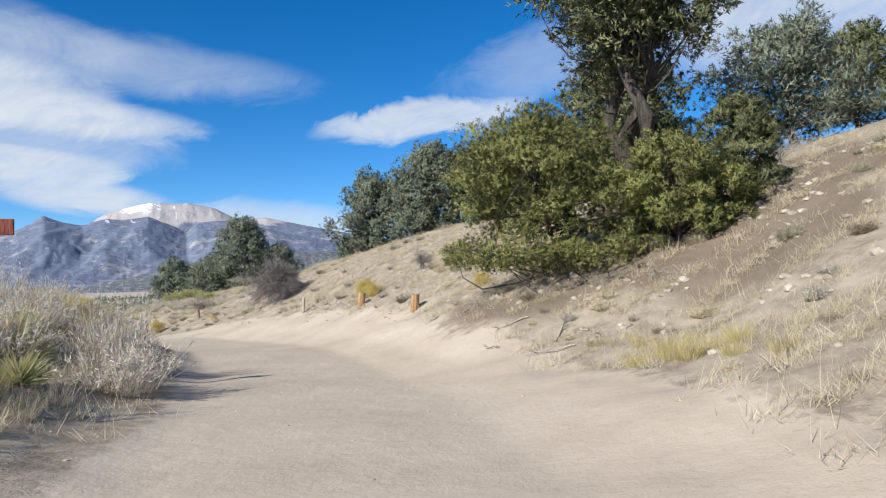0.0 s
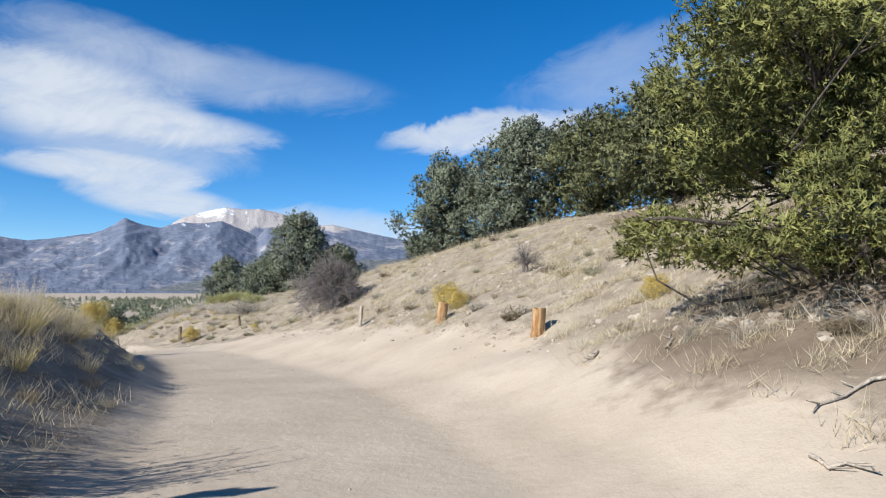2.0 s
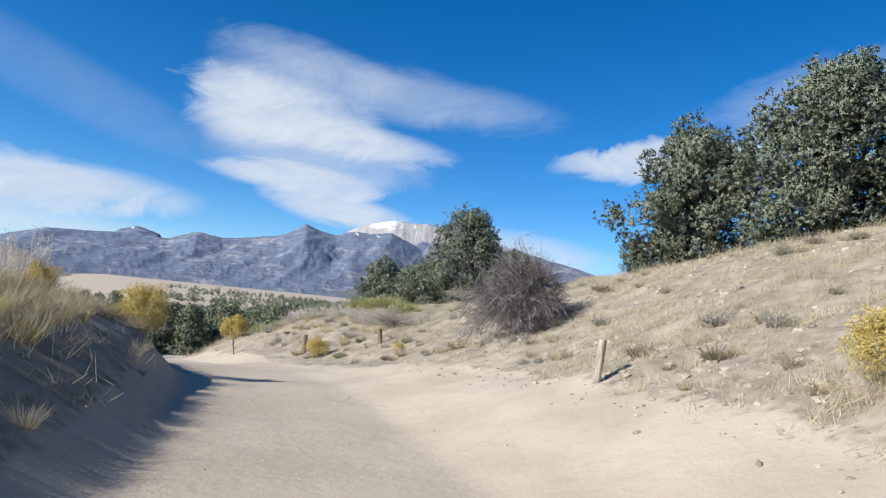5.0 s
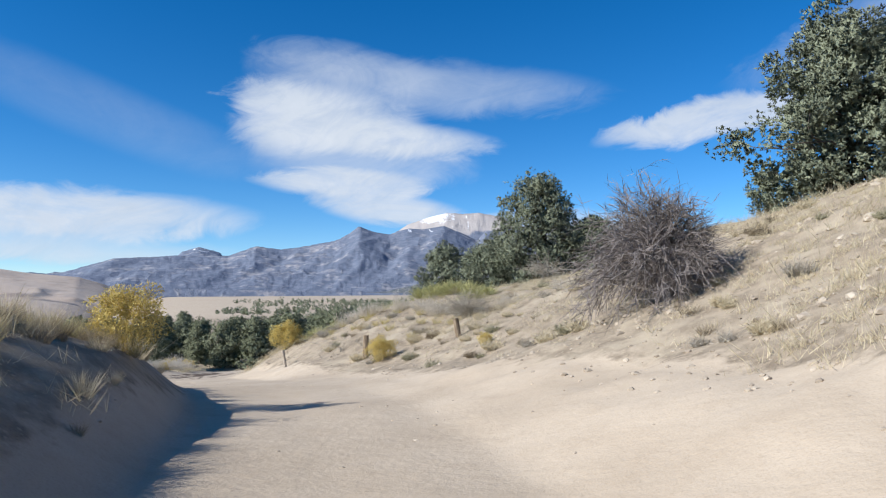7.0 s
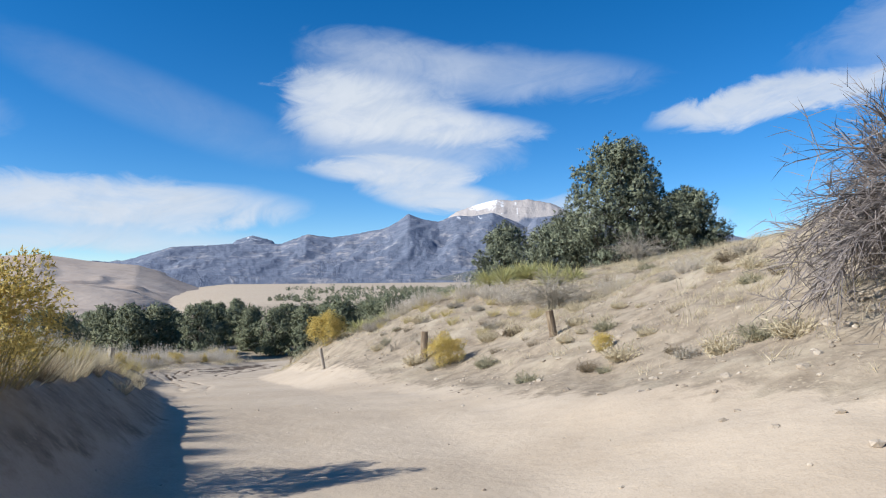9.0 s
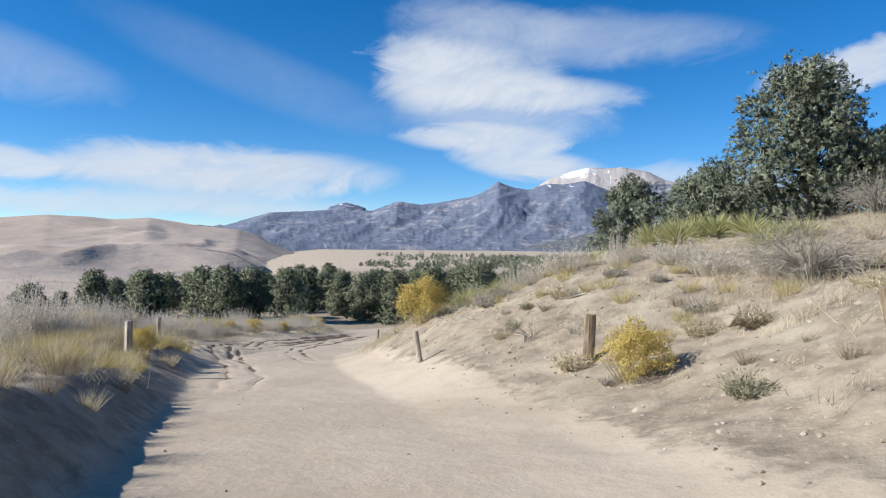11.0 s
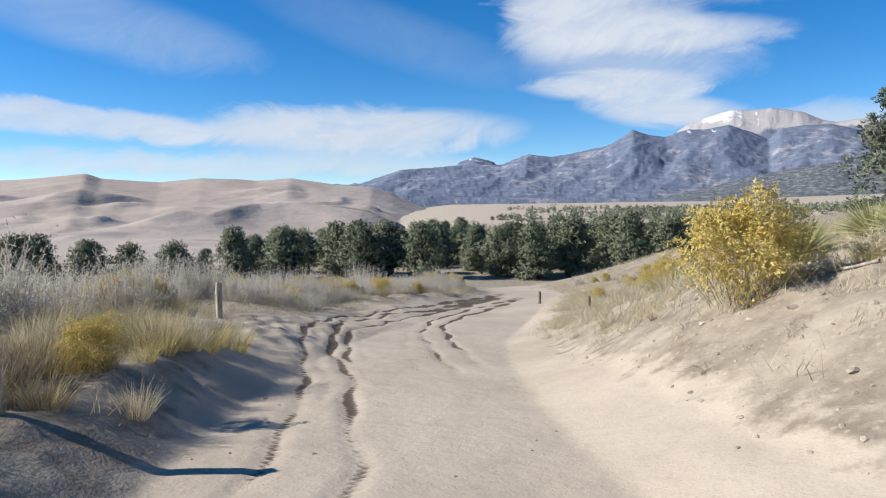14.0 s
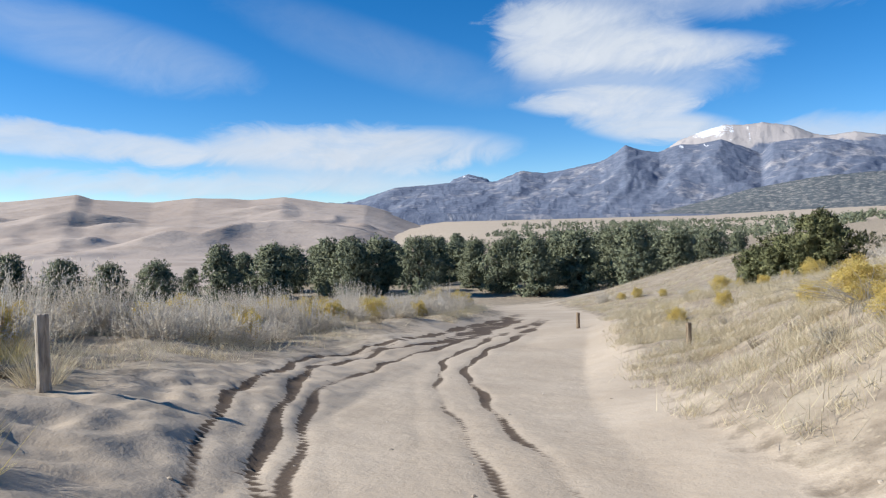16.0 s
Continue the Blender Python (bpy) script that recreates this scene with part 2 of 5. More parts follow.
def stone_material():
    m, nt, b = material("pale_stone", 0.9, 0.3)
    g = Net(nt)
    p = g.place()
    r = g.node("ShaderNodeNewGeometry").outputs["Random Per Island"]
    n = g.noise(p, 12, 5, 0.65)
    c = g.mix(r, (0.27, 0.225, 0.17), (0.47, 0.405, 0.32))
    c = g.mix(g.ramp(n, 0.4, 0.75, 0, 0.6), c, (0.216, 0.167, 0.126))
    g.put(b.inputs["Base Color"], c)
    g.put(b.inputs["Normal"], g.bump(n, 0.6, 0.02))
    return m


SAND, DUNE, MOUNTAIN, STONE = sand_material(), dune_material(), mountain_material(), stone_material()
BARK = bark_material("pine_bark", (0.035, 0.029, 0.024), (0.119, 0.100, 0.083))
GREYWOOD = bark_material("weathered_wood", (0.24, 0.205, 0.165), (0.55, 0.48, 0.385))
STUMPWOOD = bark_material("stripped_log", (0.25, 0.115, 0.04), (0.46, 0.33, 0.185), 5.0)
POSTWOOD = bark_material("post_wood", (0.140, 0.100, 0.066), (0.315, 0.248, 0.172), 7.0)
PINE = leaf_material("pinyon_needles", (0.050, 0.058, 0.026), (0.225, 0.230, 0.105), 0.1, 0.45)
PINE_Y = leaf_material("sunlit_pinyon_needles", (0.048, 0.055, 0.017), (0.285, 0.285, 0.088), 0.1, 0.45)
JUNIPER = leaf_material("juniper_foliage", (0.068, 0.082, 0.056), (0.265, 0.290, 0.195), 0.1, 0.45)
PONDEROSA = leaf_material("valley_pine_needles", (0.095, 0.112, 0.072), (0.250, 0.268, 0.165), 0.1, 0.45)
SAGE = leaf_material("sagebrush_stalks", (0.42, 0.37, 0.295), (0.72, 0.655, 0.55), 0.4)
RABBIT = leaf_material("rabbitbrush_blossom", (0.44, 0.33, 0.085), (0.74, 0.60, 0.22), 0.3)
RABBIT_STEM = leaf_material("rabbitbrush_stems", (0.210, 0.179, 0.079), (0.392, 0.338, 0.172), 0.2)
GRASS = leaf_material("dry_grass", (0.40, 0.335, 0.215), (0.70, 0.61, 0.43), 0.35)
YUCCA = leaf_material("yucca_blades", (0.30, 0.30, 0.115), (0.58, 0.54, 0.27), 0.4)
BRUSH = leaf_material("brown_brush", (0.150, 0.115, 0.072), (0.330, 0.268, 0.180), 0.4)
YGRASS = leaf_material("yellowed_grass", (0.40, 0.33, 0.125), (0.66, 0.56, 0.27), 0.35)
TWIG = leaf_material("bare_twigs", (0.105, 0.090, 0.083), (0.266, 0.235, 0.218), 0.0)
DEADGREY = leaf_material("dead_twigs", (0.238, 0.210, 0.168), (0.448, 0.404, 0.330), 0.1)

# ---- ground ----
CENTRE = np.array([(3.0, -60), (1.2, -25), (0.3, -8), (0, 0), (-1.5, 8.4), (-3.3, 14.7), (-5.4, 19.9), (-9.2, 27), (-14.2, 33.9), (-19.4, 39.2),
                   (-25.2, 44), (-29.7, 47.7), (-35.3, 53.5), (-40.3, 60.5), (-45.5, 68.5), (-54, 80), (-68, 95), (-120, 150)], float)


def resampled(pts, step):
    """The polyline pts, rounded by a spline and cut at even steps: places, lengths and headings."""
    out = []
    for i in range(len(pts) - 1):
        p0, p1, p2, p3 = pts[max(i - 1, 0)], pts[i], pts[i + 1], pts[min(i + 2, len(pts) - 1)]
        n = max(2, int(np.linalg.norm(p2 - p1) / step))
        t = (np.arange(n) / n)[:, None]
        out.append(0.5 * (2 * p1 + (p2 - p0) * t + (2 * p0 - 5 * p1 + 4 * p2 - p3) * t ** 2 + (3 * p1 - p0 - 3 * p2 + p3) * t ** 3))
    out = np.vstack(out + [pts[-1:]])
    s = np.r_[0, np.cumsum(np.linalg.norm(np.diff(out, axis=0), axis=1))]
    d = np.gradient(out, axis=0)
    return out, s, d / np.linalg.norm(d, axis=1)[:, None]


LINE, LINE_S, LINE_D = resampled(CENTRE, 1.0)
LINE_S = LINE_S - LINE_S[np.argmin(np.abs(LINE[:, 1]) + np.abs(LINE[:, 0]))]

ROAD_Z = np.array([(-60, 1.2), (-20, 0.4), (0, 0.1), (8.5, 0.05), (15, -0.06), (21, -0.07), (29, -0.4), (37.5, -0.58), (45, -1.0), (52.3, -1.7),
                   (58, -2.2), (65, -2.9), (72, -3.7), (80, -4.4), (95, -5.6), (130, -9.0), (200, -14.0)])
KNOTS = np.array([0, 1.8, 2.8, 4.5, 7, 10, 15, 25, 45, 80, 140])
RIGHT = {-60: (0, 0, .1, .5, 1.3, 2.4, 4.6, 8, 11, 13, 15), 0: (0, 0, .1, .3, 1.0, 2.5, 5.2, 8.8, 12, 14, 15),
         10: (0, 0, .1, .35, 1.2, 2.9, 5.3, 8.4, 10.5, 11, 12), 16: (0, 0, .25, 1.1, 2.2, 3.4, 5.5, 8.0, 9, 9, 9),
         20: (0, 0, .2, .9, 2.0, 3.4, 5.5, 7.5, 8.2, 8, 8), 27: (0, .05, .35, 1.15, 2.2, 3.5, 5.6, 7.2, 7.6, 6, 5),
         35: (0, .05, .3, .75, 1.85, 3.3, 5.2, 6.8, 7.4, 6, 4), 43: (0, .05, .2, .7, 1.75, 2.9, 4.6, 6.2, 6.6, 5, 3),
         48: (0, 0, .1, .45, 1.45, 2.6, 3.8, 5.4, 6.2, 5, 3), 53: (0, 0, .35, 1.0, 2.1, 3.0, 3.9, 5.1, 6, 5, 2),
         55.5: (0, 0, .35, 1.3, 2.3, 3.1, 3.8, 5.2, 6, 5, 1), 59: (0, 0, .3, 1.45, 2.2, 2.7, 3.6, 5.3, 6.2, 5.4, .5), 64: (0, 0, .15, 1.05, 1.9, 2.6, 3.8, 5.8, 6.6, 6, 0),
         74: (0, 0, .35, .75, 1.8, 2.7, 3.9, 6.2, 7, 6, 0), 82: (0, .2, .5, .8, 1.5, 2.2, 3.6, 5.8, 6.4, 5.5, 0),
         96: (0, 0, .1, .4, .8, 1.3, 2.6, 4, 4.5, 4, 0), 116: (0, 0, .1, .4, 1.0, 1.8, 3.5, 5.0, 5.4, 5, 0), 200: (0, 0, 0, 0, 0, 0, 0, 0, 0, 0, 0)}
LEFT = {-60: (0, 0, .1, .3, .5, .5, .4, -.5, -3, -8, -14), 0: (0, 0, .1, .4, .6, .6, .5, -.3, -2.5, -8, -14),
        10: (0, 0, .15, .75, 1.0, 1.0, .7, 0, -2, -7, -13), 19: (0, 0, .35, 1.35, 1.85, 1.85, 1.2, 0, -3, -8, -13),
        26: (0, 0, .5, 1.65, 2.15, 2.1, 1.4, 0, -3, -8, -13), 33: (0, .05, .7, 1.7, 1.85, 1.4, .6, -.8, -3.5, -8, -13),
        38: (0, .05, 1.05, 1.35, 1.3, .9, .3, -.8, -3, -8, -13), 42: (0, .05, .95, 1.15, 1.05, .6, .1, -.8, -3, -8, -13), 50: (0, 0, .7, .85, .7, .4, .2, -.5, -2.5, -7, -12),
        55: (0, 0, .45, .62, .58, .4, .25, -.4, -2, -6, -11), 59: (0, 0, .55, .8, .7, .5, .3, -.3, -2, -6, -11), 63: (0, 0, .25, .65, .8, .7, .4, -.3, -2, -6, -11), 80: (0, 0, .1, .3, .4, .4, .3, 0, -1.5, -4, -9),
        200: (0, 0, 0, 0, 0, 0, 0, 0, 0, -1, -3)}


def table_at(tab, s, d):
    """Bilinear reading of a bank table at lengths s and distances d."""
    keys = np.array(sorted(tab))
    vals = np.array([tab[k] for k in keys])
    s = np.clip(s, keys[0], keys[-1] - 1e-6)
    i = np.clip(np.searchsorted(keys, s, "right") - 1, 0, len(keys) - 2)
    f = (s - keys[i]) / (keys[i + 1] - keys[i])
    f = f * f * (3 - 2 * f)
    d = np.clip(d, 0, KNOTS[-1] - 1e-6)
    j = np.clip(np.searchsorted(KNOTS, d, "right") - 1, 0, len(KNOTS) - 2)
    g = (d - KNOTS[j]) / (KNOTS[j + 1] - KNOTS[j])
    lo, hi = vals[i, j] * (1 - g) + vals[i, j + 1] * g, vals[i + 1, j] * (1 - g) + vals[i + 1, j + 1] * g
    return lo * (1 - f) + hi * f


RNG = np.random.default_rng(5)
PERM = RNG.random((64, 64, 2)) * 2 - 1


def gnoise(x, y):
    """Smooth gradient noise on arrays, about -0.7 to 0.7."""
    xi, yi = np.floor(x).astype(int), np.floor(y).astype(int)
    fx, fy = x - xi, y - yi
    u, v = fx * fx * fx * (fx * (fx * 6 - 15) + 10), fy * fy * fy * (fy * (fy * 6 - 15) + 10)

    def g(a, b):
        k = PERM[(xi + a) % 64, (yi + b) % 64]
        return k[..., 0] * (fx - a) + k[..., 1] * (fy - b)

    return (g(0, 0) * (1 - u) + g(1, 0) * u) * (1 - v) + (g(0, 1) * (1 - u) + g(1, 1) * u) * v


def fractal(x, y, octaves, gain=0.5):
    out, amp = 0.0, 1.0
    for k in range(octaves):
        out = out + amp * gnoise(x * 2 ** k + 17.3 * k, y * 2 ** k - 9.1 * k)
        amp *= gain
    return out


def along(x, y):
    """Length along the road and signed distance to its right, for arrays."""
    shape = np.shape(x)
    p = np.stack([np.ravel(x), np.ravel(y)], 1).astype(float)
    s, d = np.empty(len(p)), np.empty(len(p))
    for a in range(0, len(p), 20000):
        q = p[a:a + 20000]
        k = np.argmin((LINE ** 2).sum(1)[None] - 2 * q @ LINE.T, 1)
        ahead = ((q - LINE[k]) * LINE_D[k]).sum(1) > 0
        k = np.clip(np.where(ahead, k, k - 1), 0, len(LINE) - 2)
        seg, off = LINE[k + 1] - LINE[k], q - LINE[k]
        long = np.linalg.norm(seg, axis=1)
        f = np.clip((off * seg).sum(1) / long ** 2, 0, 1)
        gap = off - seg * f[:, None]
        s[a:a + 20000] = LINE_S[k] + f * long
        side = off[:, 0] * seg[:, 1] - off[:, 1] * seg[:, 0]
        d[a:a + 20000] = np.where(side < 0, -1, 1) * np.linalg.norm(gap, axis=1)
    return s.reshape(shape), d.reshape(shape)


def smooth(x, a, b):
    t = np.clip((x - a) / (b - a), 0, 1)
    return t * t * (3 - 2 * t)


def ground_z(x, y, fine=True):
    x, y = np.asarray(x, float), np.asarray(y, float)
    s, d = along(x, y)
    z = np.interp(s, ROAD_Z[:, 0], ROAD_Z[:, 1])
    z = z + np.where(d > 0, table_at(RIGHT, s, d), table_at(LEFT, s, -d))
    r = np.hypot(x + 22, y - 40)
    az = np.degrees(np.arctan2(-x, y))
    floor = np.where(np.abs(az) < 180, np.interp(az, [-180, -20, 8, 22, 90, 180], [6, 12, 6, -17, -18, -10]), 0)
    floor = floor + np.interp(r, [300, 600, 1000, 2000, 2700, 4800], [0, 4, 12, 34, 48, 48]) * smooth(az, -5, 20) * (1 - smooth(az, 44, 56))
    floor = floor - smooth(r, 300, 420) * smooth(az, 46, 56) * 30
    f = smooth(r, 70, 190)
    z = z * (1 - f) + floor * f
    off = smooth(np.abs(d), 1.5, 5)
    z = z + fractal(x / 9, y / 9, 3) * 0.55 * off * (1 - 0.6 * f) + fractal(x / 60, y / 60, 3) * 3 * f
    if fine:
        near = 1 - smooth(r, 50, 110)
        z = z + near * (fractal(x / 1.7, y / 1.7, 3) * (0.03 + 0.12 * off) + fractal(x / 0.5, y / 0.5, 2) * (0.006 + (0.03 + 0.07 * (d < 0) * (s < 60) + 0.045 * (d > 2.5) * (s > 36)) * off))
        trod = np.exp(-((d + 3.6) / 1.3) ** 2) * smooth(s, 38, 50) * (1 - smooth(s, 66, 74))
        z = z + near * trod * (fractal(x / 0.55, y / 0.55, 4, 0.62) * 0.12)
        z = z - near * ruts(s, d) * (0.045 + 0.04 * fractal(x / 0.35, y / 0.35, 2))
    return z


# wheel ruts: road length, distance to the right; width, depth
RUTS = (((52.5, -1.25), (53.6, -1.2), (56, -1.0), (60.5, -1.35), (63.3, -2.15), (65.8, -2.8), (68, -3.4), (72.5, -4.3), (76.8, -3.9), (81, -3.2), (86.4, -2.8), (96, -1.6), (104, -0.6), 0.11, 1.0),
        ((52, -0.6), (56, -0.25), (60, -0.6), (64.5, -1.8), (66, -2.2), (67.7, -2.7), (71.7, -3.7), (75.5, -3.45), (79, -2.7), (86, -2.3), (96, -1.2), 0.13, 1.0),
        ((61, -0.6), (64, -1.4), (67.3, -2.2), (69.8, -2.6), (74.4, -2.7), (78, -2.35), (86, -1.9), (96, -0.8), 0.12, 0.8),
        ((61, 1.4), (66, 0.7), (69.7, -0.1), (73.5, -0.9), (78, -0.9), (85, -0.5), (96, 0.3), 0.11, 0.8),
        ((60, 1.0), (65.6, 0.2), (67.4, -0.3), (74.1, -1.6), (81.6, -1.5), (96, 0.1), 0.10, 0.7),
        ((54, -0.9), (60, -1.0), (63.5, -1.8), (67, -2.9), (72, -4.0), (77, -3.6), (84, -2.7), 0.06, 0.45),
        ((58, -0.1), (63, -0.9), (67, -1.7), (71, -2.1), (78, -1.9), 0.06, 0.35),
        ((60, 0.5), (65, -0.3), (69, -1.0), (73, -1.9), (80, -1.8), 0.06, 0.3))


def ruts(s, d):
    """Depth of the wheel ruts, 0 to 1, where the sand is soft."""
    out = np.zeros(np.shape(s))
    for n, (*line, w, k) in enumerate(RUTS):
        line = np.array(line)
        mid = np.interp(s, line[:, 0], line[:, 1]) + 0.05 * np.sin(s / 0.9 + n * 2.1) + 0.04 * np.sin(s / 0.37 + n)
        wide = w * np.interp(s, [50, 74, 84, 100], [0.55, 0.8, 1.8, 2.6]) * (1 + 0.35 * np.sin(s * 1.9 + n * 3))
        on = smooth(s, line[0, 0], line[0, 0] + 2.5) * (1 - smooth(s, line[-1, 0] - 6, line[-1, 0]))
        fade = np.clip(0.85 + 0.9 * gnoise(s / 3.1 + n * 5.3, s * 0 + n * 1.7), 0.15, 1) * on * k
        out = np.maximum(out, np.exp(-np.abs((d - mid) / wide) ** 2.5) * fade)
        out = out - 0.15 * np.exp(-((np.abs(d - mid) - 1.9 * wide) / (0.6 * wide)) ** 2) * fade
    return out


def mesh_object(name, verts, faces, mat, smooth_shade=False, normals=None):
    """A mesh from arrays: verts (n, 3); faces (m, 3) or (m, 4). normals: a soft shading normal for each vertex; faces turn to its side."""
    verts, faces = np.asarray(verts, np.float32), np.asarray(faces, np.int32)
    if normals is not None:
        smooth_shade = True
        a, b, c = (verts[faces[:, k]] for k in range(3))
        away = (np.cross(b - a, c - a) * normals[faces[:, 0]]).sum(1) < 0
        faces = np.where(away[:, None], faces[:, ::-1], faces)
    me = bpy.data.meshes.new(name)
    me.vertices.add(len(verts))
    me.vertices.foreach_set("co", verts.ravel())
    k = faces.shape[1]
    me.loops.add(faces.size)
    me.loops.foreach_set("vertex_index", faces.ravel())
    me.polygons.add(len(faces))
    me.polygons.foreach_set("loop_start", np.arange(0, faces.size, k, dtype=np.int32))
    me.polygons.foreach_set("loop_total", np.full(len(faces), k, np.int32))
    me.polygons.foreach_set("use_smooth", np.full(len(faces), smooth_shade))
    me.update(calc_edges=True)
    me.materials.append(mat)
    if normals is not None:
        me.normals_split_custom_set_from_vertices(normals)
    return me


def grid_faces(n, m):
    i = np.arange(n * m).reshape(n, m)
    return np.stack([i[:-1, :-1], i[1:, :-1], i[1:, 1:], i[:-1, 1:]], -1).reshape(-1, 4)


def spread(stretches, far, n):
    """Even steps over the stretches (from, to, step) and growing steps out to far on both sides."""
    lo, hi, step = stretches[0][0], stretches[-1][1], stretches[0][2]
    g = np.geomspace(1, far / step, n)
    tail = np.cumsum(g / g.sum() * far)
    return np.r_[lo - tail[::-1], np.concatenate([np.arange(a, b - 1e-6, k) for a, b, k in stretches]), hi, hi + tail]


def build_ground():
    xs = spread([(-50, -45, 0.25), (-45, -24, 0.085), (-24, 12, 0.19)], 4600, 52)
    ys = spread([(-4, 42, 0.19), (42, 66, 0.085), (66, 78, 0.25)], 4600, 52)
    X, Y = np.meshgrid(xs, ys, indexing="ij")
    Z = ground_z(X, Y)
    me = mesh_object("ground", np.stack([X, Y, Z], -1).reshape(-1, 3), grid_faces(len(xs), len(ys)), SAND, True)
    s, d = along(X, Y)
    half = np.interp(s, [-20, 0, 20, 35, 42, 60, 75, 100], [3.2, 3.6, 4.2, 4.6, 3.2, 2.6, 2.6, 2.4])
    bare = 1 - smooth(np.where(d > 0, d, -d * np.interp(s, [0, 10, 40, 57, 62, 84, 95], [1.25, 1.9, 1.9, 1.5, 0.66, 0.66, 1.1])), half - 1.0, half + 1.6)
    bare = np.maximum(bare, 0.75 * smooth(np.hypot(X + 22, Y - 40), 320, 700))
    litter = np.zeros(X.shape)
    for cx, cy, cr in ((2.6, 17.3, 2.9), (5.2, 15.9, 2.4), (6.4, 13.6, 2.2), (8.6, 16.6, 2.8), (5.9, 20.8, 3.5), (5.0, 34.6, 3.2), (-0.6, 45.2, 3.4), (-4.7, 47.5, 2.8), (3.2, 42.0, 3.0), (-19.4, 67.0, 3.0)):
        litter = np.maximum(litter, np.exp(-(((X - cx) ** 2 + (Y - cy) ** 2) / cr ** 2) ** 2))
    # rut depth also masks the painted rut shade, weaker at the near end
    for name, v in (("litter", litter), ("bare", bare), ("rut_shade", ruts(s, d) * np.interp(s, [52, 60, 70], [0.5, 0.6, 1.0]))):
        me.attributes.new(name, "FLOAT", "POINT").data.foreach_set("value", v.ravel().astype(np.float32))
    tagged(new("ground", me), "pale sandy ground with dry soil and grassy banks", "ground", kind="structure")


build_ground()


# ---- dunes and mountains ----
def polar(name, az, r, z, mat, label, category, attrs=()):
    A, R = np.meshgrid(np.radians(az), r, indexing="ij")
    me = mesh_object(name, np.stack([-np.sin(A) * R, np.cos(A) * R, z], -1).reshape(-1, 3), grid_faces(len(az), len(r)), mat, True)
    for k, v in attrs:
        me.attributes.new(k, "FLOAT", "POINT").data.foreach_set("value", v.ravel().astype(np.float32))
    return tagged(new(name, me), label, category, kind="structure")


def build_dunes():
    az, r = np.linspace(38, 125, 430), np.geomspace(270, 2300, 190)
    A, R = np.meshgrid(az, r, indexing="ij")
    crest = np.interp(A, [41, 45.5, 47.4, 49.3, 51, 54, 57.4, 60, 64, 67, 71, 72, 76, 79, 90, 130],
                      [-1.6, -0.3, 0.4, 1.2, 1.75, 2.0, 2.5, 2.3, 2.5, 2.2, 2.4, 2.75, 2.3, 2.1, 2.4, 1.5])
    u = np.clip((R - 300) / 1500, -0.1, 1.3)
    el = -3.7 + (crest + 3.7) * np.clip(u, 0, 1) ** 0.6
    X, Y = -np.sin(np.radians(A)) * R, np.cos(np.radians(A)) * R
    z = 1 + R * np.tan(np.radians(el))

    def ridge(px, py, o):
        out, amp = 0.0, 1.0
        for k in range(o):
            out = out + amp * (0.5 - np.abs(gnoise(px * 2 ** k + 5.1 * k, py * 2 ** k + 2.7 * k)) * 1.8)
            amp *= 0.45
        return out

    warp = fractal(X / 300, Y / 300, 2)
    def lee(length, px, py, wob):
        q = (X * px + Y * py) / length + warp * wob
        t = q - np.floor(q)
        return np.where(t < 0.72, t / 0.72, (1 - t) / 0.28) * length * 0.085

    big = lee(330, 0.67, 0.74, 1.1) * smooth(fractal(X / 420 + 9, Y / 420, 2), -0.25, 0.35)
    small = lee(120, 0.8, 0.6, 1.4) * smooth(fractal(X / 170, Y / 170 + 4, 2), -0.1, 0.4)
    w = smooth(u, 0.02, 0.3) * (1 - 0.9 * smooth(u, 0.55, 0.95))
    tiny = lee(52, 0.6, 0.8, 2.0) * smooth(fractal(X / 110, Y / 110 + 7, 2), -0.1, 0.3)
    z = z + w * (0.95 * big + 0.9 * small + 0.35 * tiny - 14 + 8 * ridge(X / 600, Y / 400, 3))
    z = np.where(u > 1, z - (u - 1) * 420, z)
    z = np.where(u < 0, z + u * 160, z)
    polar("sand_dunes", az, r, z, DUNE, "huge pale brown sand dunes with wind-cut ridges", "dunes")


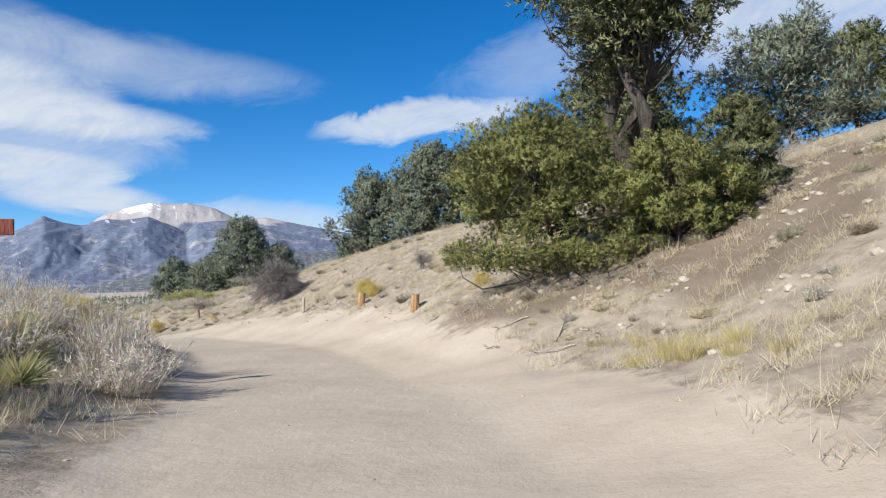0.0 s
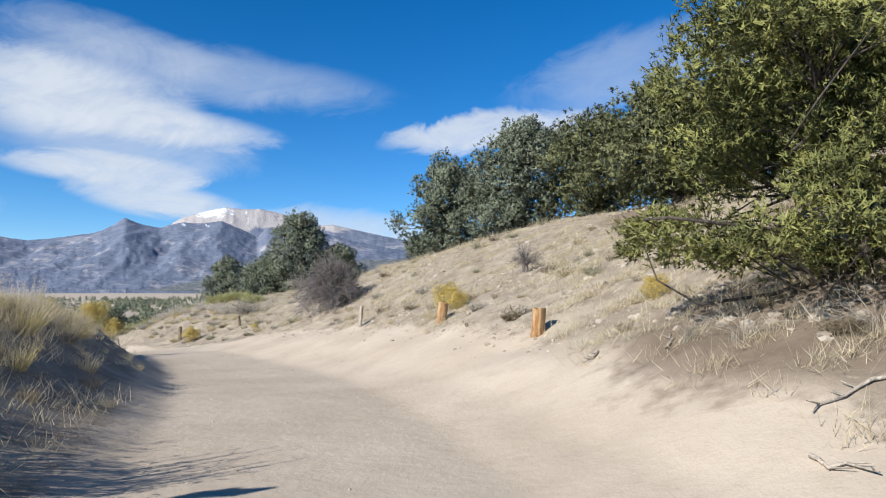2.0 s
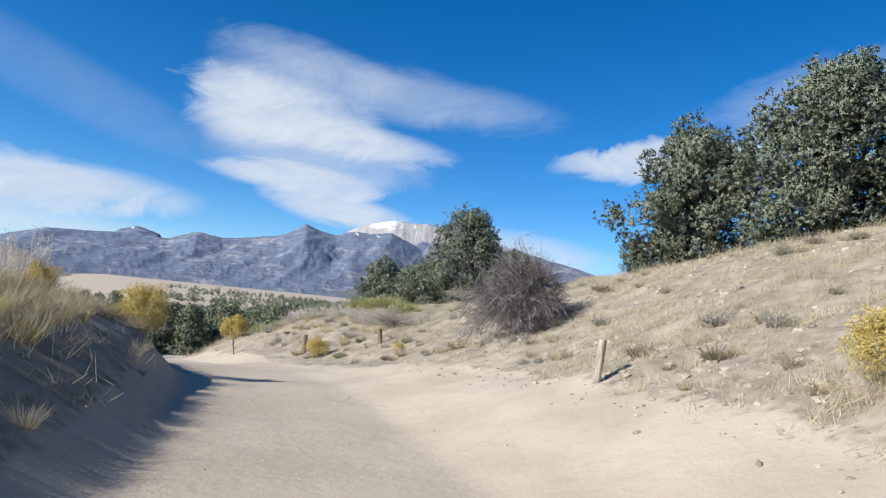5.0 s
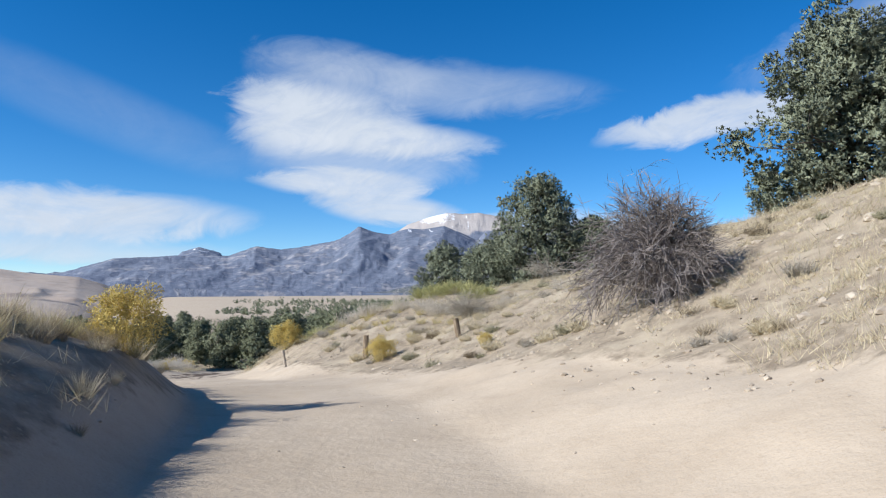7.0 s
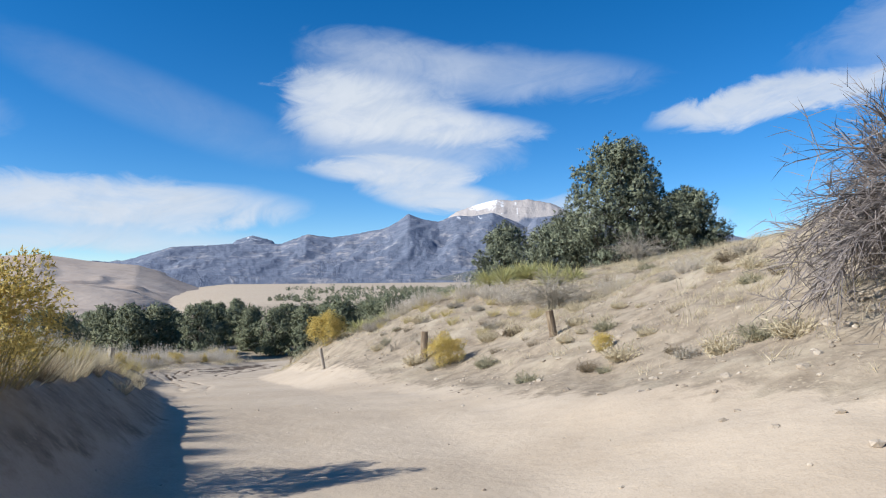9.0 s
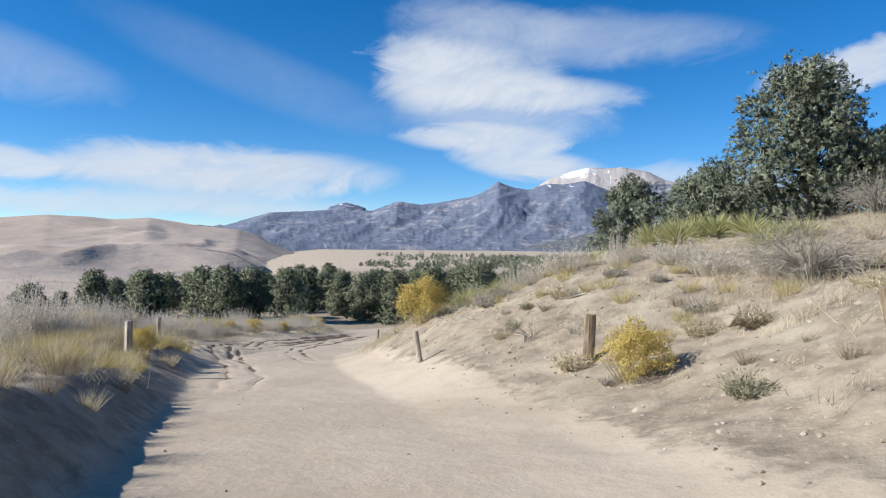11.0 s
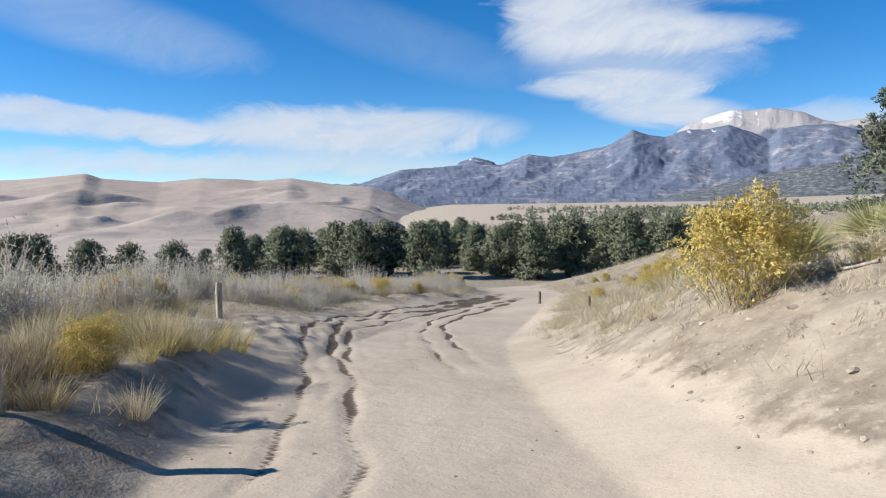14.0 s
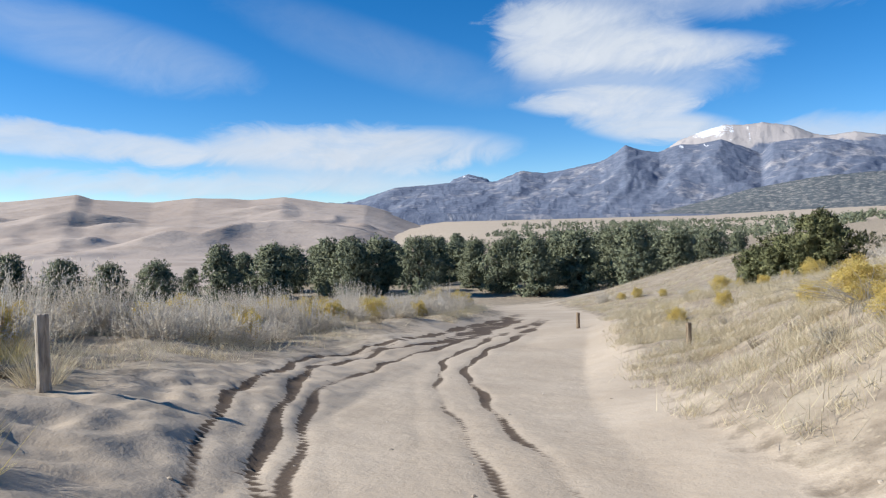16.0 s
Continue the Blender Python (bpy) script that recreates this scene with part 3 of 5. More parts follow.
def build_mountains():
    az, r = np.linspace(-36, 66, 760), np.linspace(1650, 4500, 110)
    A, R = np.meshgrid(az, r, indexing="ij")
    front = np.interp(A, [-40, 0, 6.6, 10, 12.4, 14.5, 16.6, 18.4, 19.8, 20.5, 21.8, 23.3, 24.8, 26.3, 27.8, 29.1, 30.3, 31.2, 32.3, 34.6, 36.6, 38.6, 40.6, 44.4, 46.8, 48.9, 52.3, 56, 70],
                      [3, 3, 3.5, 4.1, 4.5, 5.05, 5.67, 5.66, 5.5, 4.75, 5.4, 6.0, 5.75, 5.8, 5.3, 5.5, 5.95, 5.3, 4.75, 4.3, 4.0, 4.26, 3.45, 3.42, 3.25, 3.1, 2.0, 1.4, 1.2])
    back = np.interp(A, [-40, 0, 8, 12.4, 14.5, 16.2, 17.1, 18.4, 20.4, 21.7, 23, 24.7, 26.3, 27.8, 29, 40.8, 41.3, 42.9, 44.1, 46, 70],
                     [2, 2.5, 4.6, 5.5, 5.95, 5.8, 6.05, 6.7, 7.1, 7.0, 7.12, 6.7, 6.15, 5.2, 3, 3, 3.7, 4.15, 3.75, 2, 1])
    foot = np.interp(A, [-40, 0, 6, 12.4, 14.5, 17, 21, 24.2, 28, 34, 70], [3.1, 3.1, 3.2, 3.05, 3.0, 2.85, 2.25, 1.45, 0.6, 0.3, 0.2])
    X, Y = -np.sin(np.radians(A)) * R, np.cos(np.radians(A)) * R

    def ridged(sx, sy, o):
        out, amp = 0.0, 1.0
        for k in range(o):
            out = out + amp * (0.35 - np.abs(gnoise(sx * 2 ** k + 7.7 * k, sy * 2 ** k + 3.3 * k)))
            amp *= 0.55
        return out

    spur = ridged(A / 5.0 + 0.5 * gnoise(A / 5, R / 500) + (R - 3000) / 900, R / 900 + A / 9, 5)
    rough = ridged(X / 300, Y / 300, 5)
    base = np.interp(A, [-40, 20, 30, 50, 70], [0.3, 0.2, 0.5, 1.0, 0.6])

    def rise(lo, hi):
        return np.clip((R - lo) / (hi - lo), 0, 1)

    f1 = rise(2300, 3300)
    e1 = base - 0.5 * (1 - f1) + (front - base) * f1 ** 1.15 + (spur * 1.0 + rough * 0.75) * np.sin(np.pi * np.clip(f1, 0, 1)) ** 0.8 * np.clip(front / 5, 0.3, 1)
    e1 = np.where(R > 3300, front - (R - 3300) / 1000 * 4, e1)
    f2 = rise(3350, 4000)
    e2 = base + (back - base) * f2 + (spur * 0.7 + rough * 0.5) * np.sin(np.pi * f2) ** 0.8
    e2 = np.where(R > 4000, back - (R - 4000) / 500 * 5, e2)
    f3 = rise(1700, 2250)
    e3 = base - 0.9 + (foot - base + 0.9) * f3 + rough * 0.3 * np.sin(np.pi * f3)
    e3 = np.where(R > 2250, foot - (R - 2250) / 700 * 3, e3)
    el = np.maximum(np.maximum(e1, e2), e3) + 0.10 * ridged(A * 2.2, R / 200, 4)
    el = np.where(R < 1750, el - (1750 - R) / 100 * 3, el)
    high = np.clip((el - 4.6) / 2.4, 0, 1) * smooth(e2 - np.maximum(e1, e3), -0.5, 0.25)
    gully = np.exp(-(gnoise(A * 1.1 + 0.5 * gnoise(A * 3, R / 120), R / 900) / 0.06) ** 2)
    drift = smooth(el, 5.7, 6.6) * (0.24 + 0.62 * np.exp(-((A - 24.0) / 1.5) ** 2) + 0.16 * np.exp(-((A - 20.6) / 0.8) ** 2)) * smooth(high, 0.05, 0.3)
    drift = np.maximum(drift, 0.66 * gully * smooth(el, 5.0, 5.7) * (A > 12) * (A < 27) * smooth(np.maximum(e1, e2), 4.6, 5.4))
    drift = np.maximum(drift, 0.5 * smooth(el, 3.4, 3.8) * (np.abs(A - 42.7) < 2) * (R > 3350))
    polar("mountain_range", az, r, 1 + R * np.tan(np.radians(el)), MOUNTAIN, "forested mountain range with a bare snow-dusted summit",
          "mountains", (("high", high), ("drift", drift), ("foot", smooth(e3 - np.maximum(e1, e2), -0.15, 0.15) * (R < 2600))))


build_dunes()
build_mountains()


# ---- builders for plants, wood and stone ----
def part(name, me, parent, label=""):
    ob = new(name, me)
    ob.parent = parent
    return tagged(ob, label) if label else ob


def thing(name, m, label, category, group=""):
    ob = new(name)
    ob.empty_display_size = 0.2
    ob.matrix_basis = m
    return tagged(ob, label, category, group)


def unit(v):
    return v / np.maximum(np.linalg.norm(v, axis=-1, keepdims=True), 1e-9)


def tube(points, radii, sides=6):
    """A tapered tube along points: verts and quads."""
    points, radii = np.asarray(points, float), np.asarray(radii, float)
    t = unit(np.gradient(points, axis=0))
    ref = np.where(np.abs(t[:, 2:3]) > 0.9, np.array([[1.0, 0, 0]]), np.array([[0, 0, 1.0]]))
    u = unit(np.cross(t, ref))
    w = np.cross(t, u)
    a = np.arange(sides) / sides * 2 * math.pi
    v = points[:, None] + radii[:, None, None] * (np.cos(a)[None, :, None] * u[:, None] + np.sin(a)[None, :, None] * w[:, None])
    n = len(points)
    i = np.arange(n * sides).reshape(n, sides)
    j = np.roll(i, -1, axis=1)
    return v.reshape(-1, 3), np.stack([i[:-1], j[:-1], j[1:], i[1:]], -1).reshape(-1, 4)


def joined(pieces):
    vs, fs, k = [], [], 0
    for v, f in pieces:
        vs.append(v)
        fs.append(f + k)
        k += len(v)
    return np.vstack(vs), np.vstack(fs)


def needles(centres, outward, size, count, rng, width=0.12, spread_=0.75):
    """Tufts of needle-like triangles at centres: some stand out along outward, most lie over the clump's skin."""
    c, o = np.repeat(centres, count, 0), np.repeat(outward, count, 0)
    n = len(c)
    lay = rng.uniform(0.1, 1.1, (n, 1))
    d = unit(o * lay + spread_ * rng.normal(size=c.shape))
    length = size * rng.uniform(0.55, 1.15, (n, 1))
    side = unit(np.cross(d, o + 0.35 * rng.normal(size=c.shape))) * length * width
    base = c + rng.normal(size=c.shape) * size * 0.22
    v = np.stack([base - side, base + side, base + d * length], 1).reshape(-1, 3)
    return v, np.arange(3 * n).reshape(-1, 3)


def blades(base, d, length, width, droop, rng):
    """Thin bending strips: five points, a quad and a tip each, as three triangles."""
    n = len(base)
    length, width = np.broadcast_to(length, (n,))[:, None], np.broadcast_to(width, (n,))[:, None]
    side = unit(np.cross(d, rng.normal(size=d.shape))) * width * 0.5
    down = np.array([[0, 0, -1.0]]) * np.broadcast_to(droop, (n,))[:, None] * length
    mid, tip = base + d * length * 0.55 + down * 0.25, base + d * length + down
    v = np.stack([base - side, base + side, mid + side * 0.8, mid - side * 0.8, tip], 1).reshape(-1, 3)
    k = np.arange(n)[:, None] * 5
    f = np.concatenate([k + np.array([[0, 1, 2]]), k + np.array([[0, 2, 3]]), k + np.array([[3, 2, 4]])])
    return v, f


def conifer(name, m, label, category, group, height, radius, seed, needle_mat, lobes=40, tufts=6000, size=0.17, per=6, low=0.06,
            profile="round", trunks=1, lean=(0, 0), lobe_size=0.30, flat=0.75, width=0.12, bark=None, boughs=(), sides=5, twist=0.035, thick=1.0, knot=9):
    """A pine or juniper: trunk and limbs, and a crown of needle tufts gathered in lobes at the limbs' ends."""
    rng = np.random.default_rng(seed)
    tree = thing(name, m, label, category, group)
    bark = bark or BARK
    limbs, stems, centres, outs = [], [], [], []
    for k in range(trunks):
        a = rng.uniform(0, 6.28)
        lean_k = np.array(lean) + (0.16 * np.array([math.cos(a), math.sin(a)]) if trunks > 1 else 0)
        h = np.linspace(0, 1, 9)
        wob = np.cumsum(rng.normal(size=(9, 2)), 0) * radius * twist
        top = height * (0.93 if k == 0 else rng.uniform(0.75, 0.9))
        pts = np.c_[wob + h[:, None] * lean_k * height, h * top]
        pts[0, 2] = -0.35
        stems.append(pts)
        r0 = height * (0.032 if trunks == 1 else 0.026) * thick
        limbs.append(tube(pts, r0 * (1 - 0.85 * h) * np.r_[1.35, np.ones(8)], 8))
    for i in range(lobes):
        h = low + (1 - low) * ((i + rng.uniform(0.2, 0.8)) / lobes)
        if profile == "round":
            p = np.sin(math.pi * np.clip(h * 0.82 + 0.16, 0, 1)) ** 0.55
        elif profile == "cone":
            p = (1 - h) ** 0.55 * (0.55 + 0.45 * min(1, h / 0.18)) + 0.08
        else:
            p = np.clip((h - low) / 0.35, 0.15, 1) ** 0.5 * np.sqrt(max(0.06, 1 - (max(h - 0.55, 0) / 0.5) ** 2))
        a = i * 2.39996 + rng.uniform(-0.5, 0.5)
        swell = 0.82 + 0.45 * math.sin(2.3 * a + seed) * math.sin(7.0 * h + seed * 1.7) + 0.18 * math.sin(5.1 * a + 11 * h)
        reach = radius * p * rng.uniform(0.45, 0.92) * swell
        if i < len(boughs):
            a, reach, h = radians(boughs[i][0]), boughs[i][1], boughs[i][2]
        pts = stems[i % trunks]
        core = np.array([np.interp(h * 0.95, np.linspace(0, 1, 9), pts[:, j]) for j in range(3)])
        core[2] = h * height * 0.95
        c = core + np.array([math.cos(a) * reach, math.sin(a) * reach, rng.normal() * 0.03 * height])
        root = np.array([np.interp(h * 0.8, np.linspace(0, 1, 9), pts[:, j]) for j in range(3)])
        t = np.linspace(0, 1, 5)[:, None]
        bend = np.sin(t * math.pi) * np.array([[rng.normal() * 0.22, rng.normal() * 0.22, rng.normal() * 0.2 - 0.1]]) * reach
        limbs.append(tube(root + (c - root) * t + bend, height * 0.0075 * (1 - 0.75 * t[:, 0]) * (0.6 + 0.5 * (1 - h)), sides))
        n = max(8, int(tufts / lobes * rng.uniform(0.7, 1.3)))
        rad = radius * lobe_size * rng.uniform(0.75, 1.25)
        # sprays of needles, gathered in knots over the lobe's upper skin
        m_ = max(4, n // knot)
        sd = unit(rng.normal(size=(m_, 3)) + np.array([[0, 0, 0.3]]))
        sub = c + sd * rng.uniform(0.3, 1.0, (m_, 1)) ** 0.45 * rad * np.array([[1, 1, flat]]) * (1 + 0.3 * np.sin(sd[:, :1] * 7 + i))
        k_ = rng.integers(0, m_, n)
        d = unit(rng.normal(size=(n, 3)) + 0.5 * sd[k_])
        clump = sub[k_] + d * rng.uniform(0.1, 1.0, (n, 1)) ** 0.5 * rad * 0.3
        loose = rng.uniform(size=(n, 1)) < 0.45
        clump = np.where(loose, c + d * rng.uniform(0.15, 1.0, (n, 1)) ** 0.4 * rad * np.array([[1, 1, flat]]) * 1.1, clump)
        centres.append(clump)
        outs.append(unit(d * 0.7 + np.array([[0, 0, 0.45]]) + np.where(loose, 0.0, sd[k_]) * 0.4 + unit(clump - core) * 0.5))
    part("trunk", mesh_object("trunk", *joined(limbs), bark, True), tree)
    outs = np.vstack(outs)
    v, f = needles(np.vstack(centres), outs, size, per, rng, width)
    face = unit(np.repeat(outs, per, 0) + 0.35 * rng.normal(size=(len(f), 3)))
    part("crown", mesh_object("crown", v, f, needle_mat, normals=np.repeat(face, 3, 0)), tree)
    return tree


def spray(rng, n, base_r, spread_, up=1.0):
    """Roots and directions of n stems that rise from a small patch."""
    a, r = rng.uniform(0, 6.283, n), np.sqrt(rng.uniform(0, 1, n))
    base = np.c_[np.cos(a) * r * base_r, np.sin(a) * r * base_r, np.full(n, -0.05)]
    a2 = a + rng.normal(size=n) * 0.6
    out = r * spread_ * rng.uniform(0.6, 1.2, n)
    return base, unit(np.c_[np.cos(a2) * out, np.sin(a2) * out, np.full(n, up)])


def sagebrush(m, seed, label, group, stalks=150, size=1.0, tall=1.0, splay=0.6):
    """A clump of upright feathery stalks over a tangle of grey stems."""
    rng = np.random.default_rng(seed)
    plant = thing("sagebrush", m, label, "shrub", group)
    base, d = spray(rng, stalks, 0.42 * size, splay)
    length = size * tall * rng.uniform(0.35, 1.0, stalks) * (1 - 0.3 * np.linalg.norm(d[:, :2], axis=1))
    v1, f1 = blades(base, d, length, 0.013 * size, 0.02, rng)
    base2, d2 = spray(rng, stalks, 0.40 * size, 1.6)
    v2, f2 = blades(base2, d2, size * rng.uniform(0.2, 0.55, stalks), 0.012 * size, 0.08, rng)
    part("woody_base", mesh_object("woody_base", *joined([(v1, f1), (v2, f2)]), SAGE), plant)
    k = rng.integers(0, stalks, stalks * 22)
    at_ = rng.uniform(0.3, 1.03, len(k))
    tip = base[k] + d[k] * (length[k] * at_)[:, None] + np.array([[0, 0, -0.02]]) * (length[k] * at_ ** 2)[:, None]
    v3, f3 = needles(tip, unit(d[k] + rng.normal(size=(len(k), 3)) * 0.25), 0.075 * size, 1, rng, 0.1, 0.4)
    k = rng.integers(0, stalks, stalks * 14)
    low = base2[k] + d2[k] * (size * rng.uniform(0.15, 0.55, len(k)))[:, None]
    v4, f4 = needles(low, d2[k], 0.07 * size, 1, rng, 0.13, 0.6)
    v, f = joined([(v3, f3), (v4, f4)])
    part("foliage", mesh_object("foliage", v, f, SAGE), plant)
    return plant


def bunch_grass(m, seed, label, group, mat, blades_=260, size=0.8, name="bunch_grass"):
    """A clump of long arching dry blades."""
    rng = np.random.default_rng(seed)
    base, d = spray(rng, blades_, 0.24 * size, 0.8)
    v, f = blades(base, d, size * rng.uniform(0.35, 1.05, blades_), 0.0055 * size / 0.8, rng.uniform(0.02, 0.35, blades_), rng)
    ob = new(name, mesh_object(name, v, f, mat))
    ob.matrix_basis = m
    return tagged(ob, label, "grass" if name == "bunch_grass" else "shrub", group)


def rabbitbrush(m, seed, label, group, size=1.0, bloom=4200, stems=150, splay=0.9):
    rng = np.random.default_rng(seed)
    plant = thing("rabbitbrush", m, label, "shrub", group)
    base, d = spray(rng, stems, 0.36 * size, splay)
    length = size * rng.uniform(0.6, 0.95, stems) * (0.72 + 0.28 * d[:, 2])
    v, f = blades(base, d, length * 0.9, 0.006 * size, 0.03, rng)
    tagged(part("woody_base", mesh_object("woody_base", v, f, RABBIT_STEM), plant), kind="stuff")
    out = unit(rng.normal(size=(bloom, 3)) + np.array([[0, 0, 0.35]]))
    lump = 0.95 + 0.3 * np.sin(out[:, :1] * 5 + seed) * np.cos(out[:, 1:2] * 4 + seed) + 0.2 * np.sin(out[:, 2:] * 6 + out[:, :1] * 4)
    tip = np.array([[0, 0, 0.5 * size]]) + out * lump * rng.uniform(0.25, 1.0, (bloom, 1)) ** 0.4 * np.array([[0.58, 0.58, 0.5]]) * size
    tip[:, 2] = np.maximum(tip[:, 2], 0.03)
    v, f = needles(tip, out, 0.045 * size, 3, rng, 0.22, 0.8)
    tagged(part("blossom", mesh_object("blossom", v, f, RABBIT), plant, "yellow seed heads"), kind="stuff")
    return plant


def bare_bush(m, seed, label, group, height=3.3, radius=2.0, stems=70, twigs=26, lean=(0.0, 0.0), mat=None, fan=1.0, droop=0.32):
    """A leafless bush of arching grey stems, each with many side twigs."""
    rng = np.random.default_rng(seed)
    plant = thing("bare_bush", m, label, "shrub", group)
    tubes, tb, td, tl = [], [], [], []
    for i in range(stems):
        a, out = rng.uniform(0, 6.283), rng.uniform(0.1, 1.0) ** 0.7
        h = height * rng.uniform(0.75, 1.02) * (1 - 0.45 * out)
        end = np.array([math.cos(a) * radius * out * fan + lean[0] * height, math.sin(a) * radius * out * fan + lean[1] * height, h])
        t = np.linspace(0, 1, 7)[:, None]
        p = end * np.c_[t ** 1.1, t ** 1.1, t ** 0.62]
        p = p + np.cumsum(rng.normal(size=(7, 3)), 0) * 0.05 * radius * t
        p[:, 2] -= (t[:, 0] ** 3) * droop * height * out
        p[0] = (math.cos(a) * 0.15, math.sin(a) * 0.15, -0.15)
        tubes.append(tube(p, height * 0.0085 * (1 - 0.8 * t[:, 0]), 4))
        q = rng.uniform(0.2, 1.0, twigs)
        tb.append(np.stack([np.interp(q, t[:, 0], p[:, j]) for j in range(3)], 1))
        dirn = unit(p[-1] - p[2])
        td.append(unit(dirn + rng.normal(size=(twigs, 3)) * 0.75))
        tl.append(height * rng.uniform(0.07, 0.24, twigs))
    part("woody_base", mesh_object("woody_base", *joined(tubes), mat or TWIG, True), plant)
    tb, td, tl = np.vstack(tb), np.vstack(td), np.concatenate(tl)
    v1, f1 = blades(tb, td, tl, height * 0.0045, 0.12, rng)
    k = rng.integers(0, len(tb), len(tb) * 2)
    b2 = tb[k] + td[k] * (tl[k] * rng.uniform(0.3, 0.9, len(k)))[:, None]
    v2, f2 = blades(b2, unit(td[k] + rng.normal(size=(len(k), 3)) * 0.8), tl[k] * 0.5, height * 0.003, 0.1, rng)
    tagged(part("branchwork", mesh_object("branchwork", *joined([(v1, f1), (v2, f2)]), mat or TWIG), plant), kind="stuff")
    return plant


def yucca(m, seed, label, group, size=0.68, count=340):
    rng = np.random.default_rng(seed)
    z = rng.uniform(0.05, 1.0, count)
    a = rng.uniform(0, 6.283, count)
    r = np.sqrt(1 - np.minimum(z, 0.98) ** 2)
    d = np.c_[np.cos(a) * r, np.sin(a) * r, z]
    v, f = blades(d * 0.03, d, size * rng.uniform(0.6, 1.05, count), 0.02, rng.uniform(0.0, 0.22, count), rng)
    plant = thing("yucca", m, label, "shrub", group)
    part("rosette", mesh_object("rosette", v, f, YUCCA), plant)
    return plant


def stand(x, y, turn=0.0, scale=1.0, sink=0.0, tilt=(0, 0)):
    """A pose on the ground."""
    return pose(x, y, float(ground_z(x, y)) - sink, tilt[0], tilt[1], turn) @ Matrix.Scale(scale, 4)


def repeat(proto, first_scale, spots):
    """Copies of a thing at (x, y, turn, scale)."""
    for x, y, turn, sc in spots:
        copy_thing(proto, stand(x, y, turn, sc / first_scale if first_scale else sc))


def log_piece(name, x, y, height, r, label, mat, seed, tilt=(0, 0), group="", category="post", ragged=0.03, turn=0.0, square=False):
    """An upright log or post: uneven sides, a weathered cut top."""
    rng = np.random.default_rng(seed)
    sides = 14
    a = np.arange(sides) / sides * 2 * math.pi
    hs = np.r_[-0.4, 0, 0.12, 0.35, 0.6, 0.85, 0.97, 1.0] * height
    hs[0] = -0.35
    lump = 1 + rng.normal(size=sides) * ragged
    if square:
        lump = lump * (1 / np.maximum(np.abs(np.cos(a)), np.abs(np.sin(a)))) * 0.86
    v = []
    for k, h in enumerate(hs):
        rad = r * lump * (1 + rng.normal() * ragged * 0.6) * (1.12 if h <= 0 else 1.0) * (0.93 if k == len(hs) - 1 else 1)
        v.append(np.c_[np.cos(a) * rad, np.sin(a) * rad, np.full(sides, h) + (rng.normal(size=sides) * ragged * r * 1.5 if k == len(hs) - 1 else 0)])
    v = np.vstack(v + [[[0, 0, height * 0.995 - r * 0.08]]])
    n = len(hs)
    bm = bmesh.new()
    bv = [bm.verts.new(p) for p in v]
    for k in range(n - 1):
        for j in range(sides):
            bm.faces.new([bv[k * sides + j], bv[k * sides + (j + 1) % sides], bv[(k + 1) * sides + (j + 1) % sides], bv[(k + 1) * sides + j]])
    for j in range(sides):
        bm.faces.new([bv[(n - 1) * sides + j], bv[(n - 1) * sides + (j + 1) % sides], bv[-1]])
    me = bpy.data.meshes.new(name)
    bm.to_mesh(me)
    bm.free()
    me.materials.append(mat)
    ob = new(name, me)
    ob.matrix_basis = stand(x, y, turn, 1.0, 0.0, tilt)
    return tagged(ob, label, category, group)


# ---- trees on the near slope ----
SLOPE, CREST, KNOLL = "trees on the slope", "trees on the crest", "trees above the knoll"
LOW_BOUGHS = [(a, r, h) for a, r, h in ((175, 2.9, 0.08), (165, 2.5, 0.1), (185, 2.5, 0.06), (195, 2.7, 0.12), (205, 2.3, 0.08), (225, 2.5, 0.08), (235, 2.1, 0.1), (250, 2.6, 0.07),
                                       (265, 2.3, 0.1), (280, 2.6, 0.07), (295, 2.2, 0.1), (150, 2.4, 0.15), (180, 2.1, 0.2), (240, 2.2, 0.22), (270, 2.0, 0.2), (170, 1.7, 0.03), (190, 1.4, 0.04), (210, 1.8, 0.03), (230, 1.3, 0.04), (245, 1.8, 0.03), (260, 1.4, 0.05), (275, 1.8, 0.03), (290, 1.5, 0.04),
                                       (305, 1.9, 0.04), (320, 1.6, 0.05), (335, 2.0, 0.05), (200, 0.8, 0.05), (250, 0.8, 0.05), (300, 0.9, 0.05), (155, 1.6, 0.05), (310, 2.5, 0.09))]
conifer("pinyon_pine", stand(3.1, 17.7, 0), "yellow-green pinyon pine with boughs low over the slope", "tree", SLOPE,
        3.9, 2.7, 11, PINE_Y, lobes=150, tufts=17000, size=0.085, per=9, low=0.12, lobe_size=0.19, flat=0.6, trunks=2, width=0.15, knot=11, boughs=LOW_BOUGHS)
conifer("pinyon_pine", stand(5.5, 16.0, 0), "low sprawling yellow-green pinyon pine beside a taller one", "tree", SLOPE,
        2.3, 2.1, 38, PINE_Y, lobes=90, tufts=9000, size=0.085, per=9, low=0.08, lobe_size=0.17, flat=0.6, trunks=2, width=0.15, knot=11)
conifer("pinyon_pine", stand(5.9, 20.8, 0), "tall twisted pinyon pine with dark forked trunks", "tree", SLOPE,
        8.4, 5.0, 12, PINE, lobes=80, tufts=9000, size=0.17, per=7, low=0.62, profile="umbrella", trunks=3, lobe_size=0.15, lean=(-0.05, 0), twist=0.085, thick=1.5, width=0.16)
conifer("juniper", stand(7.3, 16.0, 0), "rounded dark green juniper bush beside the pines", "tree", SLOPE,
        2.5, 1.15, 13, PINE, lobes=60, tufts=5000, size=0.085, per=9, low=0.05, lobe_size=0.22, width=0.15)
